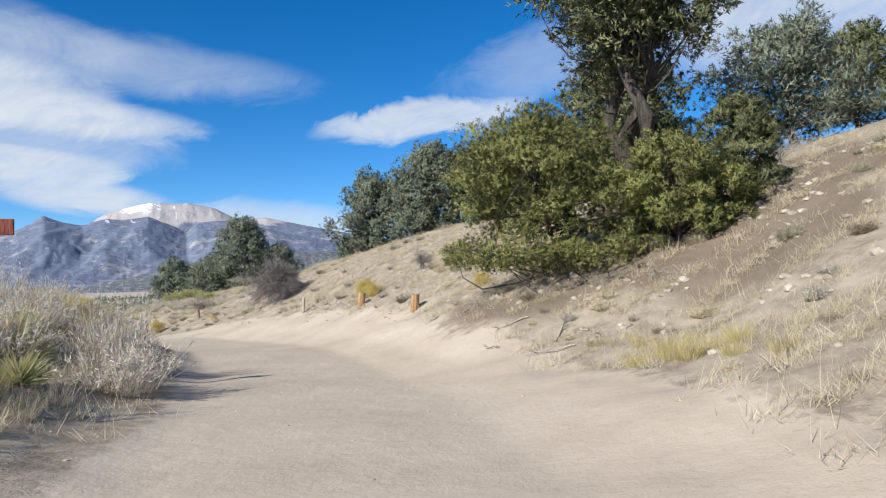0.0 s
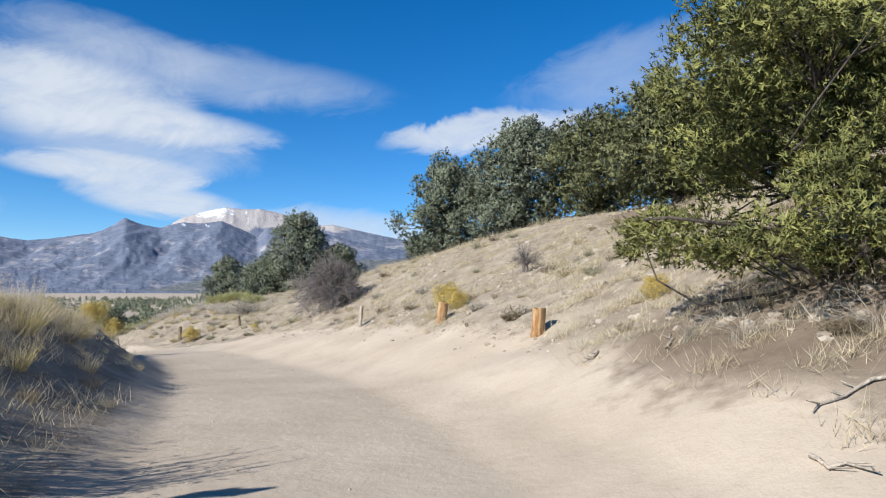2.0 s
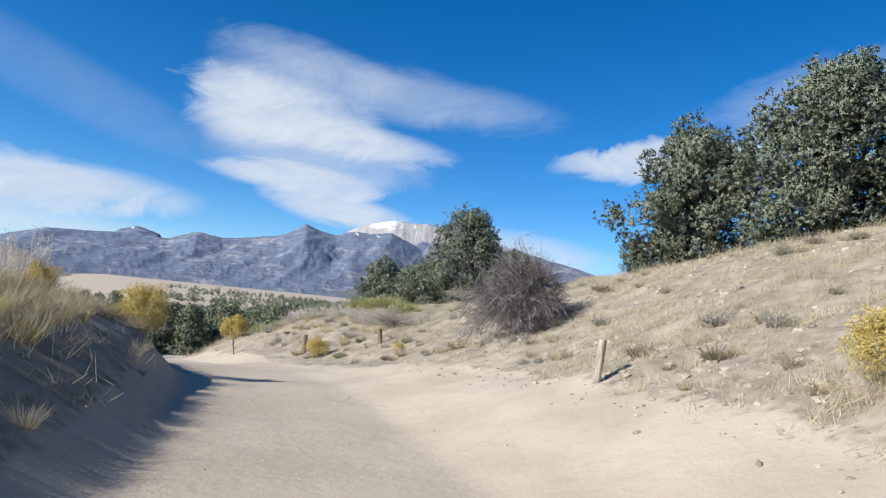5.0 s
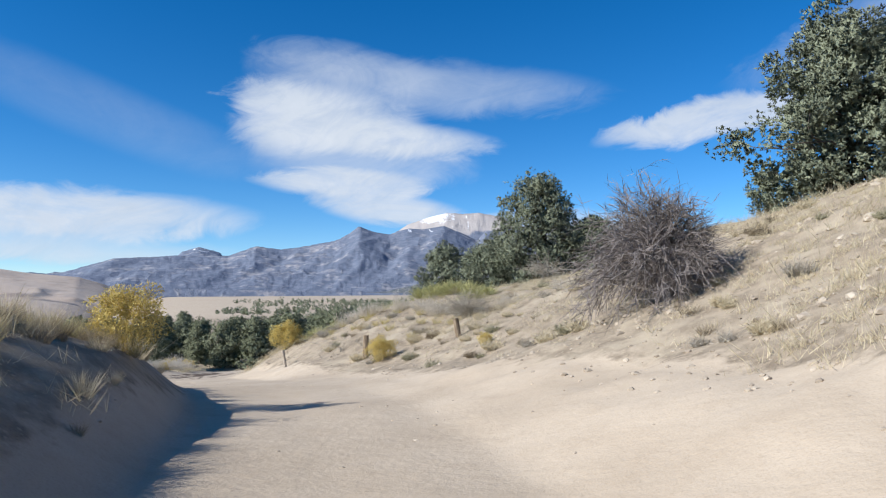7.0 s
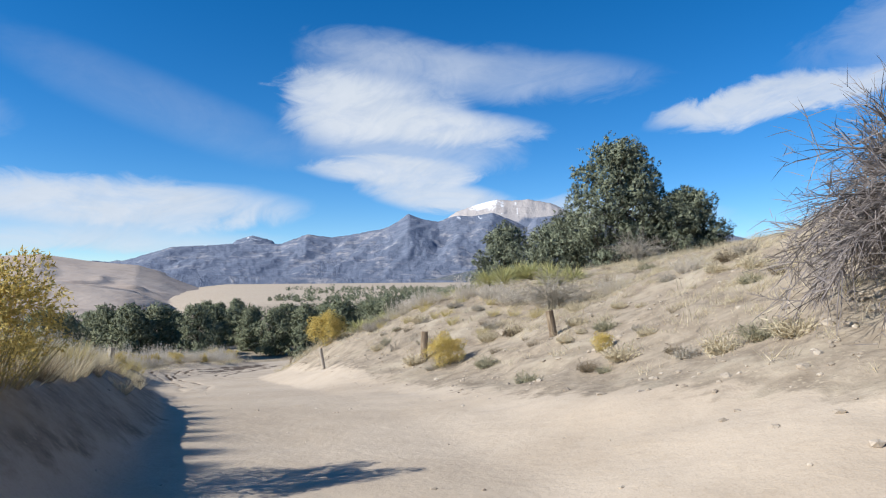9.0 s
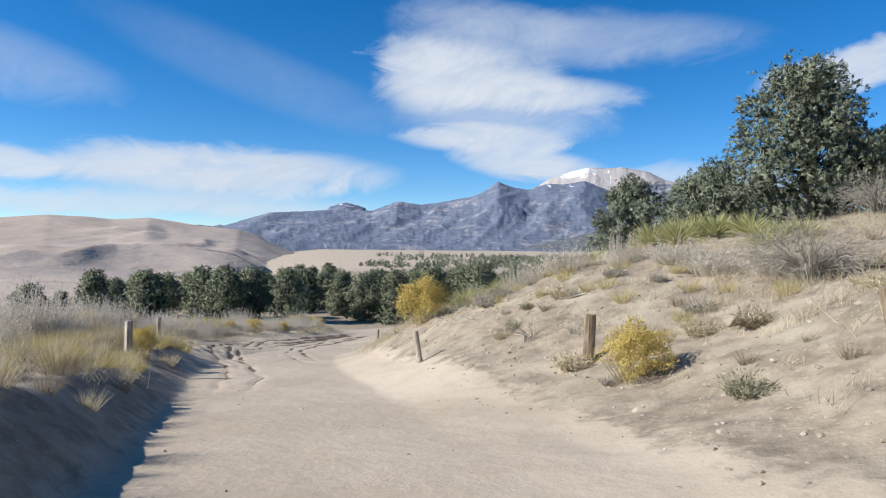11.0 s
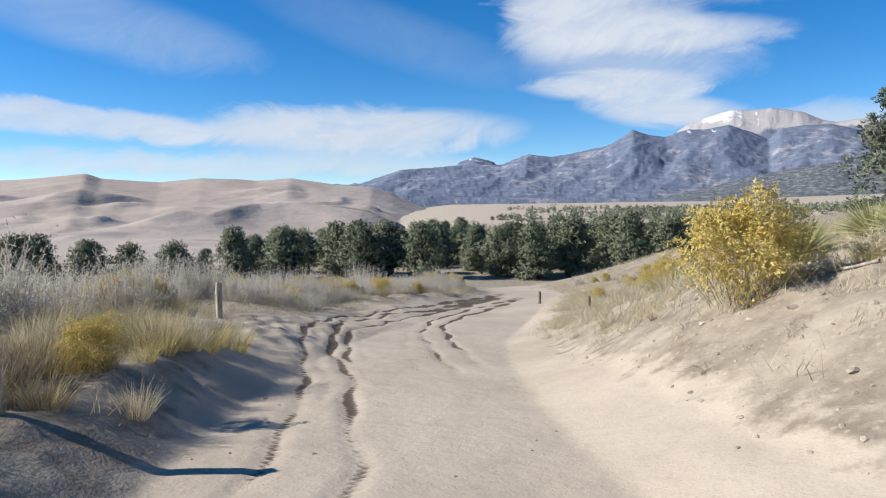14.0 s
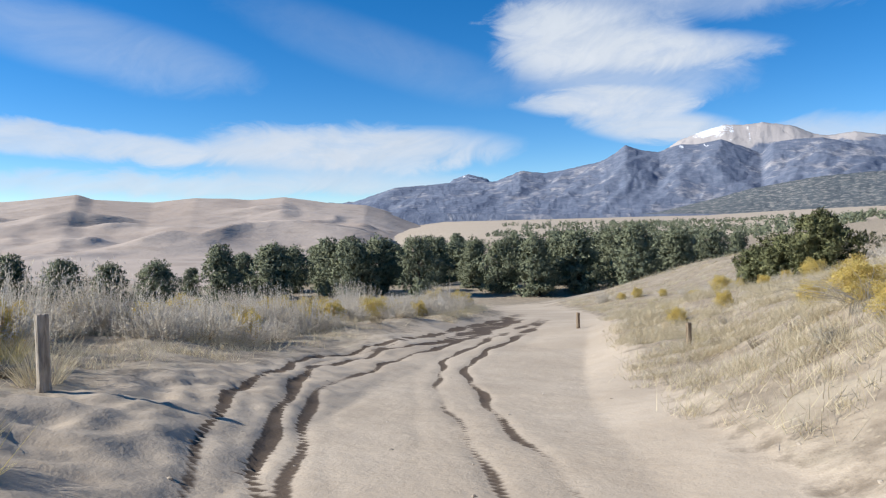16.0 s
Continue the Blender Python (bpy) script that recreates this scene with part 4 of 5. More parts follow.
conifer("juniper", stand(13.5, 25.5, 0), "broad dark juniper on the rocky hillside", "tree", SLOPE,
        5.0, 3.4, 14, JUNIPER, lobes=80, tufts=6000, size=0.21, per=5, low=0.1, lobe_size=0.19)
conifer("pinyon_pine", stand(18.5, 30.0, 0), "dark pinyon pine high on the hillside", "tree", SLOPE,
        5.0, 3.0, 15, PINE, lobes=60, tufts=5000, size=0.21, per=6, low=0.2, lobe_size=0.2)
conifer("pinyon_pine", stand(5.0, 34.6, 0), "dense dark pinyon pine with low boughs over dry grass", "tree", SLOPE,
        4.5, 3.0, 16, PINE, lobes=140, tufts=10000, size=0.12, per=10, width=0.26, low=0.1, lobe_size=0.23, trunks=2)
conifer("pinyon_pine", stand(8.5, 29.5, 60), "dark pinyon pine behind the low yellow-green pine", "tree", SLOPE,
        6.0, 3.7, 26, PINE, lobes=120, tufts=9000, size=0.12, per=10, width=0.26, low=0.12, lobe_size=0.23)
conifer("pinyon_pine", stand(-0.6, 45.2, 0), "tall blue-green pinyon pine at the crest of the slope", "tree", CREST,
        5.8, 3.6, 17, JUNIPER, lobes=150, tufts=13500, size=0.12, per=9, low=0.0, lobe_size=0.22, width=0.26)
conifer("pinyon_pine", stand(-4.7, 47.5, 30), "blue-green pinyon pine with one bare stem below", "tree", CREST,
        5.4, 3.0, 18, JUNIPER, lobes=125, tufts=12000, size=0.12, per=9, low=0.0, lobe_size=0.22, width=0.26, trunks=1)
conifer("pinyon_pine", stand(3.2, 42.0, 90), "blue-green pinyon pine among others on the crest", "tree", CREST,
        5.0, 3.3, 19, PINE, lobes=120, tufts=9000, size=0.125, per=8, low=0.0, lobe_size=0.22, width=0.26)
conifer("juniper", stand(-6.9, 49.2, 10), "tiny juniper on the skyline beside the crest trees", "tree", CREST,
        1.4, 0.7, 27, JUNIPER, lobes=26, tufts=1200, size=0.14, per=6, low=0.04, lobe_size=0.3)
conifer("pinyon_pine", stand(-19.4, 67.0, 0), "tall rounded pinyon pine above the sandy knoll", "tree", KNOLL,
        6.8, 3.2, 20, JUNIPER, lobes=110, tufts=9500, size=0.15, per=8, width=0.22, low=0.04, lobe_size=0.26)
conifer("juniper", stand(-24.2, 71.0, 0), "wide low juniper beside the tall pine", "tree", KNOLL,
        4.3, 2.9, 21, JUNIPER, lobes=80, tufts=7000, size=0.15, per=8, width=0.22, low=0.02, lobe_size=0.27)
conifer("juniper", stand(-29.8, 76.5, 50), "broad dark juniper at the edge of the knoll", "tree", KNOLL,
        5.8, 2.9, 22, JUNIPER, lobes=80, tufts=7000, size=0.15, per=8, width=0.22, low=0.02, lobe_size=0.25)
conifer("juniper", stand(-16.0, 67.4, 0), "small juniper beside the tall pine", "tree", KNOLL,
        3.2, 2.2, 23, JUNIPER, lobes=60, tufts=5500, size=0.15, per=7, low=0.04, lobe_size=0.27, width=0.2)
for x, y, tall, wide, seed, label in ((-39.0, 80.3, 2.6, 1.55, 28, "broad green juniper on the grassy slope above the valley"), (-41.3, 82.6, 2.2, 1.5, 29, "low juniper beside a broader one above the valley"),
                                       (-43.4, 84.6, 1.7, 1.3, 39, "small low juniper at the end of a row above the valley")):
    conifer("juniper", stand(x, y, seed * 40), label, "tree", "junipers above the valley", tall, wide, seed, PINE, lobes=60, tufts=4200, size=0.14, per=7, low=0.0, lobe_size=0.27, width=0.2)
conifer("pinyon_pine", stand(10.5, 36.0, 0), "dark pinyon pine closing the row on the crest", "tree", SLOPE,
        6.0, 3.6, 36, PINE, lobes=80, tufts=6000, size=0.21, per=5, low=0.06, lobe_size=0.19)
conifer("pinyon_pine", stand(7.0, 40.5, 0), "dark pinyon pine behind the crest trees", "tree", SLOPE,
        5.0, 3.4, 37, PINE, lobes=80, tufts=6000, size=0.21, per=5, low=0.06, lobe_size=0.19)


# ---- pines in the valley ----
def valley_pines():
    rng = np.random.default_rng(77)
    protos = []
    eye = np.array([-25.2, 44.0, -0.1])
    spots = []
    # azimuth, distance and elevation of the top as seen from the bend
    for az, dist, top in ((78.5, 150, -1.6), (76.6, 160, -1.75), (73.5, 150, -2.1), (70.4, 165, -2.4), (67.6, 160, -2.5), (65.2, 190, -3.0), (62.8, 170, -1.5), (61.2, 195, -2.0),
                          (59.2, 175, -1.4), (57.6, 190, -1.7), (55.4, 205, -1.6), (54.6, 180, -1.2), (53.0, 170, -1.0), (50.8, 175, -1.0), (49.0, 200, -1.7), (47.2, 165, -1.15),
                          (46.0, 190, -1.3), (44.4, 205, -1.5), (42.7, 180, -1.25), (40.9, 170, -1.5), (39.4, 190, -1.2), (38.0, 165, -1.3), (36.3, 185, -1.0), (34.6, 170, -0.7), (33.2, 200, -1.0),
                          (31.6, 180, -0.75), (30.2, 165, -0.65), (28.8, 190, -1.4), (27.2, 180, -0.75), (26.4, 210, -1.3), (24.3, 200, -0.95), (22.6, 230, -1.2), (82.0, 150, -1.8), (86.0, 160, -1.9)):
        spots.append((az, dist, top))
    for i in range(14):
        az = rng.uniform(24, 60)
        spots.append((az, rng.uniform(205, 300), rng.uniform(-1.9, -1.1)))
    for i in range(10):
        spots.append((rng.uniform(25, 50), rng.uniform(300, 430), rng.uniform(-1.5, -0.75)))
    for n, (az, dist, top) in enumerate(spots):
        a = radians(az)
        x, y = eye[0] - math.sin(a) * dist, eye[1] + math.cos(a) * dist
        z = float(ground_z(x, y))
        h = max(5.0, eye[2] + dist * math.tan(radians(top)) - z)
        if n < 5:
            protos.append((h, conifer("ponderosa_pine", pose(x, y, z), "dark green rounded pine in the valley below the dunes", "tree", "pines in the valley",
                                      h, h * rng.uniform(0.38, 0.43), 100 + n, PONDEROSA, lobes=60, tufts=4600, size=0.42, per=4, low=0.02, sides=3, knot=7, profile="cone" if n % 2 else "round",
                                      lobe_size=0.36, width=0.3, flat=0.6)))
        else:
            ph, p = protos[n % 5]
            copy_thing(p, pose(x, y, z, 0, 0, rng.uniform(0, 360)) @ Matrix.Diagonal((*(h / ph * rng.uniform(0.9, 1.15, 2)), h / ph, 1)))


valley_pines()


def far_woods():
    """Woods too far off to count, on the valley floor below the mountains."""
    rng = np.random.default_rng(8)
    n = 1500
    az = radians(1) * rng.uniform(14, 46, n)
    r = rng.uniform(520, 1150, n)
    x, y = -np.sin(az) * r, np.cos(az) * r
    keep = fractal(x / 180, y / 180, 3) + 0.25 * smooth(45 - np.degrees(az), 0, 18) > 0.12 + 0.3 * smooth(np.degrees(az), 36, 46)
    x, y = x[keep], y[keep]
    z = ground_z(x, y, False)
    n = len(x)
    h = rng.uniform(3.5, 6.5, n)
    c = np.stack([x, y, z + h * 0.5], 1)
    k = 16
    d = unit(rng.normal(size=(n * k, 3)))
    cc = np.repeat(c, k, 0) + d * np.repeat(np.stack([h * 0.34, h * 0.34, h * 0.5], 1), k, 0)
    v, f = needles(cc, d, 1.9, 2, rng, 0.4, 0.7)
    tagged(new("far_woods", mesh_object("far_woods", v, f, PONDEROSA)), "dark pine woods on the far valley floor", "woods", kind="stuff")


far_woods()

# ---- shrubs ----
bare_bush(stand(-9.3, 39.3), 31, "large leafless grey bush with arching twigs on the sandy slope", "", height=2.9, radius=1.8, stems=200, twigs=34, lean=(-0.06, -0.04), droop=0.62)
bare_bush(stand(-0.95, 29.8), 32, "small leafless dark shrub among dry grass", "small bare shrubs", height=1.3, radius=0.55, stems=40, twigs=18)
bare_bush(stand(-16.5, 57.0), 33, "grey leafless thicket on top of the knoll", "small bare shrubs", height=1.3, radius=1.5, stems=60, twigs=24, mat=DEADGREY)
bare_bush(stand(-17.0, 47.9), 34, "grey leafless shrub on the knoll", "small bare shrubs", height=1.2, radius=1.5, stems=110, twigs=26, mat=DEADGREY)

SAGE_A = sagebrush(stand(-5.2, 11.0, 0, 1.35), 41, "pale grey sagebrush on the sandy bank", "sagebrush", 100, splay=0.8)
SAGE_B = sagebrush(stand(-6.4, 13.2, 0, 1.2), 42, "tall pale sagebrush with feathery upright spikes", "sagebrush", 100, tall=1.4, splay=0.36)
SAGE_C = sagebrush(stand(-7.6, 10.2, 0, 1.3), 43, "low grey sagebrush among dry grass", "sagebrush", 100, tall=1.0, splay=0.6)


def sage_banks():
    rng = np.random.default_rng(9)
    protos = ((SAGE_A, 1.35), (SAGE_B, 1.2), (SAGE_C, 1.3))
    done = 0

    def put(x, y, lo, hi):
        nonlocal done
        p, s0 = protos[done % 3]
        copy_thing(p, stand(x, y, rng.uniform(0, 360), rng.uniform(lo, hi) / s0, 0.03))
        done += 1

    for s_, d_, lo, hi in ((6.0, -5.2, 1.2, 1.4), (9.0, -4.8, 1.2, 1.4), (12.5, -4.8, 1.1, 1.3), (15.5, -5.0, 1.0, 1.2), (17.5, -6.0, 1.0, 1.2), (20, -5.6, 0.9, 1.1),
                           (23, -5.4, 0.9, 1.1), (3.5, -6.5, 1.3, 1.5), (33, -5.2, .9, 1.1), (30, -6.4, 0.9, 1.1), (36.5, -5.0, 0.9, 1.1), (40, -6.0, 0.9, 1.1)):
        x, y = spot(s_, d_)
        put(x, y, lo, hi)
    for i in range(190):
        s_ = rng.uniform(46, 100)
        d_ = -rng.uniform(0.0, 1.2) - float(np.interp(s_, [46, 56, 64, 72, 80, 90, 100], [4.6, 5.2, 5.8, 6.0, 5.4, 4.4, 3.6])) - rng.exponential(4.5)
        x, y = spot(s_, d_)
        put(x, y, *((0.8, 1.2) if s_ < 58 else (0.95, 1.5)))
    for i in range(36):
        x, y = spot(rng.uniform(70, 110), rng.uniform(4.5, 30))
        put(x, y, 0.6, 1.1)
    for s_, d_ in ((49.5, 8.6), (50.8, 8.2), (52.2, 8.3), (53.6, 8.0), (55.0, 7.2), (56.2, 7.0), (57.2, 6.6), (47.5, 9.5), (45.5, 10.2)):
        x, y = spot(s_, d_)
        put(x, y, 0.7, 0.95)


def spot(s_, d_):
    """The place at a length along the road and a distance to its right."""
    i = int(np.clip(np.searchsorted(LINE_S, s_), 1, len(LINE_S) - 1))
    f = (s_ - LINE_S[i - 1]) / (LINE_S[i] - LINE_S[i - 1])
    p = LINE[i - 1] * (1 - f) + LINE[i] * f
    t = LINE_D[i]
    return float(p[0] + t[1] * d_), float(p[1] - t[0] * d_)


sage_banks()

RABBIT_A = rabbitbrush(stand(-27.0, 50.9, 0, 1.25), 51, "golden rabbitbrush in seed on the edge of the sandy slope", "rabbitbrush", 1.0)
RABBIT_B = rabbitbrush(stand(-17.0, 32.9, 0, 1.05), 52, "tall yellow rabbitbrush on top of the shaded bank", "rabbitbrush", 1.0, 3600, 160, 0.9)


def rabbit_spots():
    rng = np.random.default_rng(10)
    spots = [(-3.2, 28.2, 0.75), (-2.9, 27.7, 0.5), (-18.75, 44.7, 0.8), (-14.07, 41.8, 0.35), (-26.1, 40.7, 0.35), (-31.4, 45.1, 0.6), (-20.6, 35.4, 0.45)]
    for s_, d_, k in ((19, 6.4, 0.45), (13.5, -4.9, 0.5)):
        spots.append((*spot(s_, d_), k))
    for s_, d_, k in ((66.2, 5.0, 0.5), (64.6, 5.0, 0.45), (72, 6.0, 0.5), (78, 5.5, 0.45), (84, 6.5, 0.6), (88, 8.0, 0.6), (92, 7.0, 0.6), (95, 9.0, 0.7), (63.5, 9.6, 0.7),
                      (36.0, -4.6, 0.6), (15.0, -5.8, 0.6)):
        spots.append((*spot(s_, d_), k))
    for i in range(46):
        s_ = rng.uniform(60, 104)
        spots.append((*spot(s_, -rng.uniform(0.2, 8) - float(np.interp(s_, [56, 64, 72, 80, 90, 100], [5.2, 5.8, 6.0, 5.2, 4.2, 3.4]))), rng.uniform(0.6, 1.1)))
    for i in range(16):
        spots.append((*spot(rng.uniform(66, 110), rng.uniform(4, 22)), rng.uniform(0.4, 0.7)))
    for n, (x, y, k) in enumerate(spots):
        p, s0 = ((RABBIT_A, 1.25), (RABBIT_B, 1.05))[n % 2]
        copy_thing(p, stand(x, y, rng.uniform(0, 360), k / s0, 0.03))


rabbit_spots()

YUCCA_A = yucca(stand(-20.4, 53.9, 0, 1.2), 61, "yellow-green yucca with stiff blades on the knoll", "yuccas")


def yucca_spots():
    rng = np.random.default_rng(62)
    spots = [(*spot(a, b), k) for a, b, k in ((12.6, -4.4, 1.0), (14.2, -4.9, 1.0), (10.8, -4.0, 0.9), (7.0, -3.9, 0.7), (64.3, 4.9, 0.6), (64.9, 5.4, 0.55), (62.0, 6.6, 1.0), (60.6, 7.0, 1.0))]
    for cx, cy, wide, n in ((-20.3, 53.9, 1.0, 9), (-23.8, 54.1, 0.7, 5), (-18.4, 51.6, 0.9, 3), (-26.0, 53.6, 0.6, 2)):
        spots += [(cx + rng.normal() * wide, cy + rng.normal() * wide * 0.5, rng.uniform(0.85, 1.3)) for _ in range(n)]
    repeat(YUCCA_A, 1.2, [(x, y, rng.uniform(0, 360), k) for x, y, k in spots])


yucca_spots()


def bank_points(rng, plan):
    pts = []
    for n, s0, s1, d0, d1 in plan:
        s_, u = rng.uniform(s0, s1, n), rng.uniform(0, 1, n) ** 1.35
        d_ = d0 + (d1 - d0) * (u if d0 > 0 else 1 - u)
        i = np.clip(np.searchsorted(LINE_S, s_), 1, len(LINE_S) - 1)
        p, t = LINE[i], LINE_D[i]
        pts.append(np.c_[p[:, 0] + t[:, 1] * d_, p[:, 1] - t[:, 0] * d_])
    return np.vstack(pts)


def dry_grass():
    """Bunches of dry grass over both banks."""
    rng = np.random.default_rng(12)
    pts = bank_points(rng, ((21000, -6, 62, 3.4, 19), (9500, 60, 120, 3.2, 24), (8500, 59, 88, 2.6, 13), (4200, -4, 45, -12, -3.7), (900, 8, 60, -6, -2.5), (7500, 40, 110, -20, -3.6)))
    keep = fractal(pts[:, 0] / 2.5, pts[:, 1] / 2.5, 4) > -0.12 + 0.25 * rng.normal(size=len(pts)) * 0.5
    s_, d_ = along(pts[:, 0], pts[:, 1])
    half = np.interp(s_, [-20, 0, 20, 35, 45, 60, 75, 100], [3.4, 3.8, 4.6, 5.2, 5.0, 3.6, 2.7, 2.4])
    keep &= (np.abs(d_) > half * np.where(d_ > 0, 1.0, np.where(s_ < 57, 0.56, 0.85)) + rng.uniform(-0.6, 1.2, len(pts)))
    keep &= ~((d_ < 0) & (s_ > 58) & (s_ < 86) & (d_ > -5.4 + rng.normal(size=len(pts)) * 0.3))
    keep &= ~((d_ > 0) & (s_ > 36) & (s_ < 60) & (rng.uniform(size=len(pts)) < np.clip(1.25 - (d_ - 5) / 4, 0, 1) * 0.75))
    pts = pts[keep]
    z = ground_z(pts[:, 0], pts[:, 1])
    k = 25
    n = len(pts) * k
    size = rng.uniform(0.12, 0.34, len(pts)) * np.where(rng.uniform(size=len(pts)) < 0.15, 1.7, 1) * np.where(along(pts[:, 0], pts[:, 1])[1] < 0, 1.35, 1)
    base = np.repeat(np.c_[pts, z - 0.02], k, 0) + np.c_[rng.normal(size=(n, 2)) * np.repeat(size, k)[:, None] * 0.55, np.zeros(n)]
    d = unit(np.c_[rng.normal(size=(n, 2)) * 0.75, np.ones(n)])
    length = (np.repeat(size, k) * rng.uniform(0.4, 1.15, n))[:, None]
    side = unit(np.cross(d, rng.normal(size=d.shape))) * rng.uniform(0.0022, 0.005, (n, 1))
    v = np.stack([base - side, base + side, base + d * length], 1).reshape(-1, 3)
    tagged(new("dry_grass", mesh_object("dry_grass", v, np.arange(3 * n).reshape(-1, 3), GRASS)), "bleached dry bunch grass on the sandy banks", "grass", kind="stuff")


dry_grass()


YELLOW = (3.45, 9.9)     # a patch of yellowed grass beside the track


def low_brush():
    """Knee-high brown brush and tall grass clumps along the banks."""
    rng = np.random.default_rng(15)
    tall = bunch_grass(stand(*spot(18.0, -4.3), 0, 1.1), 71, "tall arching yellowed grass on the bank", "tall grass clumps", YGRASS, 240, 0.75)
    pale = bunch_grass(stand(*spot(24.0, -4.6), 0, 1.0), 72, "tall pale dry grass on the bank", "tall grass clumps", GRASS)
    brush = bunch_grass(stand(*spot(27.0, -4.4), 0, 0.9), 73, "tangled brown brush on the bank", "low brown brush", BRUSH, 230, 0.7, "brown_brush")
    left = [(s_, -rng.uniform(4.3, 6.6)) for s_ in np.linspace(7, 36, 170)] + [(s_, -rng.uniform(3.2, 5.2)) for s_ in np.linspace(38, 60, 80)] + [(s_, -rng.uniform(3.3, 4.2)) for s_ in np.linspace(10, 40, 14)] + [(rng.uniform(46, 66), -rng.uniform(4.6, 7.5)) for _ in range(40)] + [(rng.uniform(50, 61), -rng.uniform(3.0, 5.2)) for _ in range(36)] + [(rng.uniform(53, 63), -rng.uniform(2.7, 4.4)) for _ in range(34)]
    right = [(48 + 0.55 * i, 7.4 + 0.9 * math.sin(i * 2.3) - 0.08 * i) for i in range(20)] + [(8.3, 4.8), (8.7, 5.3), (8.0, 5.4), (9.2, 5.1), (7.6, 5.0), (10.0, 5.2), (7.0, 5.2)]
    hang = [(s_, -rng.uniform(2.3, 3.8)) for s_ in np.linspace(8, 58, 46)]
    for i in range(170):
        s_ = rng.uniform(18, 58)
        lip = float(np.interp(s_, [20, 32, 36, 40, 58], [4.3, 4.2, 3.6, 2.9, 2.9]))
        ob, k0 = ((brush, 0.9), (pale, 1.0), (brush, 0.9), (tall, 1.1))[i % 4]
        copy_thing(ob, stand(*spot(s_, -lip - rng.uniform(-0.25, 1.0)), rng.uniform(0, 360), rng.uniform(0.45, 0.95) / k0, 0.03))
    for s_, d_ in hang:
        ob, k0 = ((pale, 1.0), (pale, 1.0), (brush, 0.9))[int(rng.integers(0, 3))]
        copy_thing(ob, stand(*spot(s_, d_), rng.uniform(0, 360), rng.uniform(0.3, 0.7) / k0, 0.02))
    for i in range(75):
        s_ = rng.uniform(56, 96)
        left.append((s_, -rng.uniform(0.0, 6.0) - float(np.interp(s_, [56, 64, 72, 80, 90, 100], [5.0, 5.6, 5.8, 5.2, 4.2, 3.4]))))
    left += [(rng.uniform(60, 98), rng.uniform(3.4, 12)) for _ in range(80)]
    for n, (s_, d_) in enumerate(left):
        x, y = spot(s_, d_)
        if d_ > 0:
            copy_thing(*((pale, stand(x, y, 40.0 * n, 0.5 + 0.05 * (n % 7), 0.02)) if n % 3 else (tall, stand(x, y, 40.0 * n, 0.45 + 0.04 * (n % 5), 0.02))))
            continue
        if math.hypot(x + 16.4, y - 32.4) < 0.9:
            continue
        ob, k0 = ((tall, 1.1), (pale, 1.0), (brush, 0.9), (pale, 1.0), (tall, 1.1), (brush, 0.9))[int(rng.integers(0, 6))]
        copy_thing(ob, stand(x, y, rng.uniform(0, 360), rng.uniform(0.6, 1.15) / k0, 0.02))
    for x, y in [(YELLOW[0] + rng.normal() * 0.5, YELLOW[1] + rng.normal() * 0.35) for _ in range(12)]:
        copy_thing(tall, stand(x, y, rng.uniform(0, 360), rng.uniform(0.4, 0.6) / 1.1, 0.02))
    for s_, d_ in right:
        x, y = spot(s_, d_)
        copy_thing(tall, stand(x, y, rng.uniform(0, 360), rng.uniform(0.55, 0.7) / 1.1, 0.02))
    dots = [spot(70.2, 4.6), spot(69.6, 5.0), spot(75.2, 7.3), (3.95, 8.0), (3.8, 6.4), (2.1, 14.7), (-5.4, 31.2), (-16.6, 44.6), (-16.1, 43.7), (-8.7, 37.0), (-8.4, 35.8), (-15.5, 44.6), (-28.6, 51.7), (-33.7, 63.1),
            (-21.8, 48.1), (-26.9, 59.8), (-27.4, 52.6), (-35.3, 60.8), (-34.6, 60.4), (-22.5, 49.4), (-19.0, 47.6), (-7.4, 34.6), (-2.4, 24.2), (-1.8, 26.8), (0.4, 19.6), (1.1, 22.4)]
    for i in range(60):
        dots.append(spot(rng.uniform(0, 70), rng.uniform(4.6, 16)))
    for x, y in dots:
        copy_thing(brush, stand(x, y, rng.uniform(0, 360), rng.uniform(0.32, 0.62) / 0.9, 0.02))


low_brush()


def scrub(m, seed, label, mat, size=0.4, count=420):
    """A knee-high cushion of fine dry twigs."""
    rng = np.random.default_rng(seed)
    base, d = spray(rng, count, 0.2 * size, 2.2)
    length = size * rng.uniform(0.45, 1.0, count) * (0.55 + 0.45 * d[:, 2])
    v1, f1 = blades(base, d, length, 0.007, 0.06, rng)
    k = rng.integers(0, count, count * 2)
    tip = base[k] + d[k] * (length[k] * rng.uniform(0.45, 1.0, len(k)))[:, None]
    v2, f2 = needles(tip, d[k], 0.075 * size / 0.4, 1, rng, 0.1, 0.6)
    v, f = joined([(v1, f1), (v2, f2)])
    ob = new("scrub", mesh_object("scrub", v, f, mat))
    ob.matrix_basis = m
    return tagged(ob, label, "shrub", "low scrub on the slope")


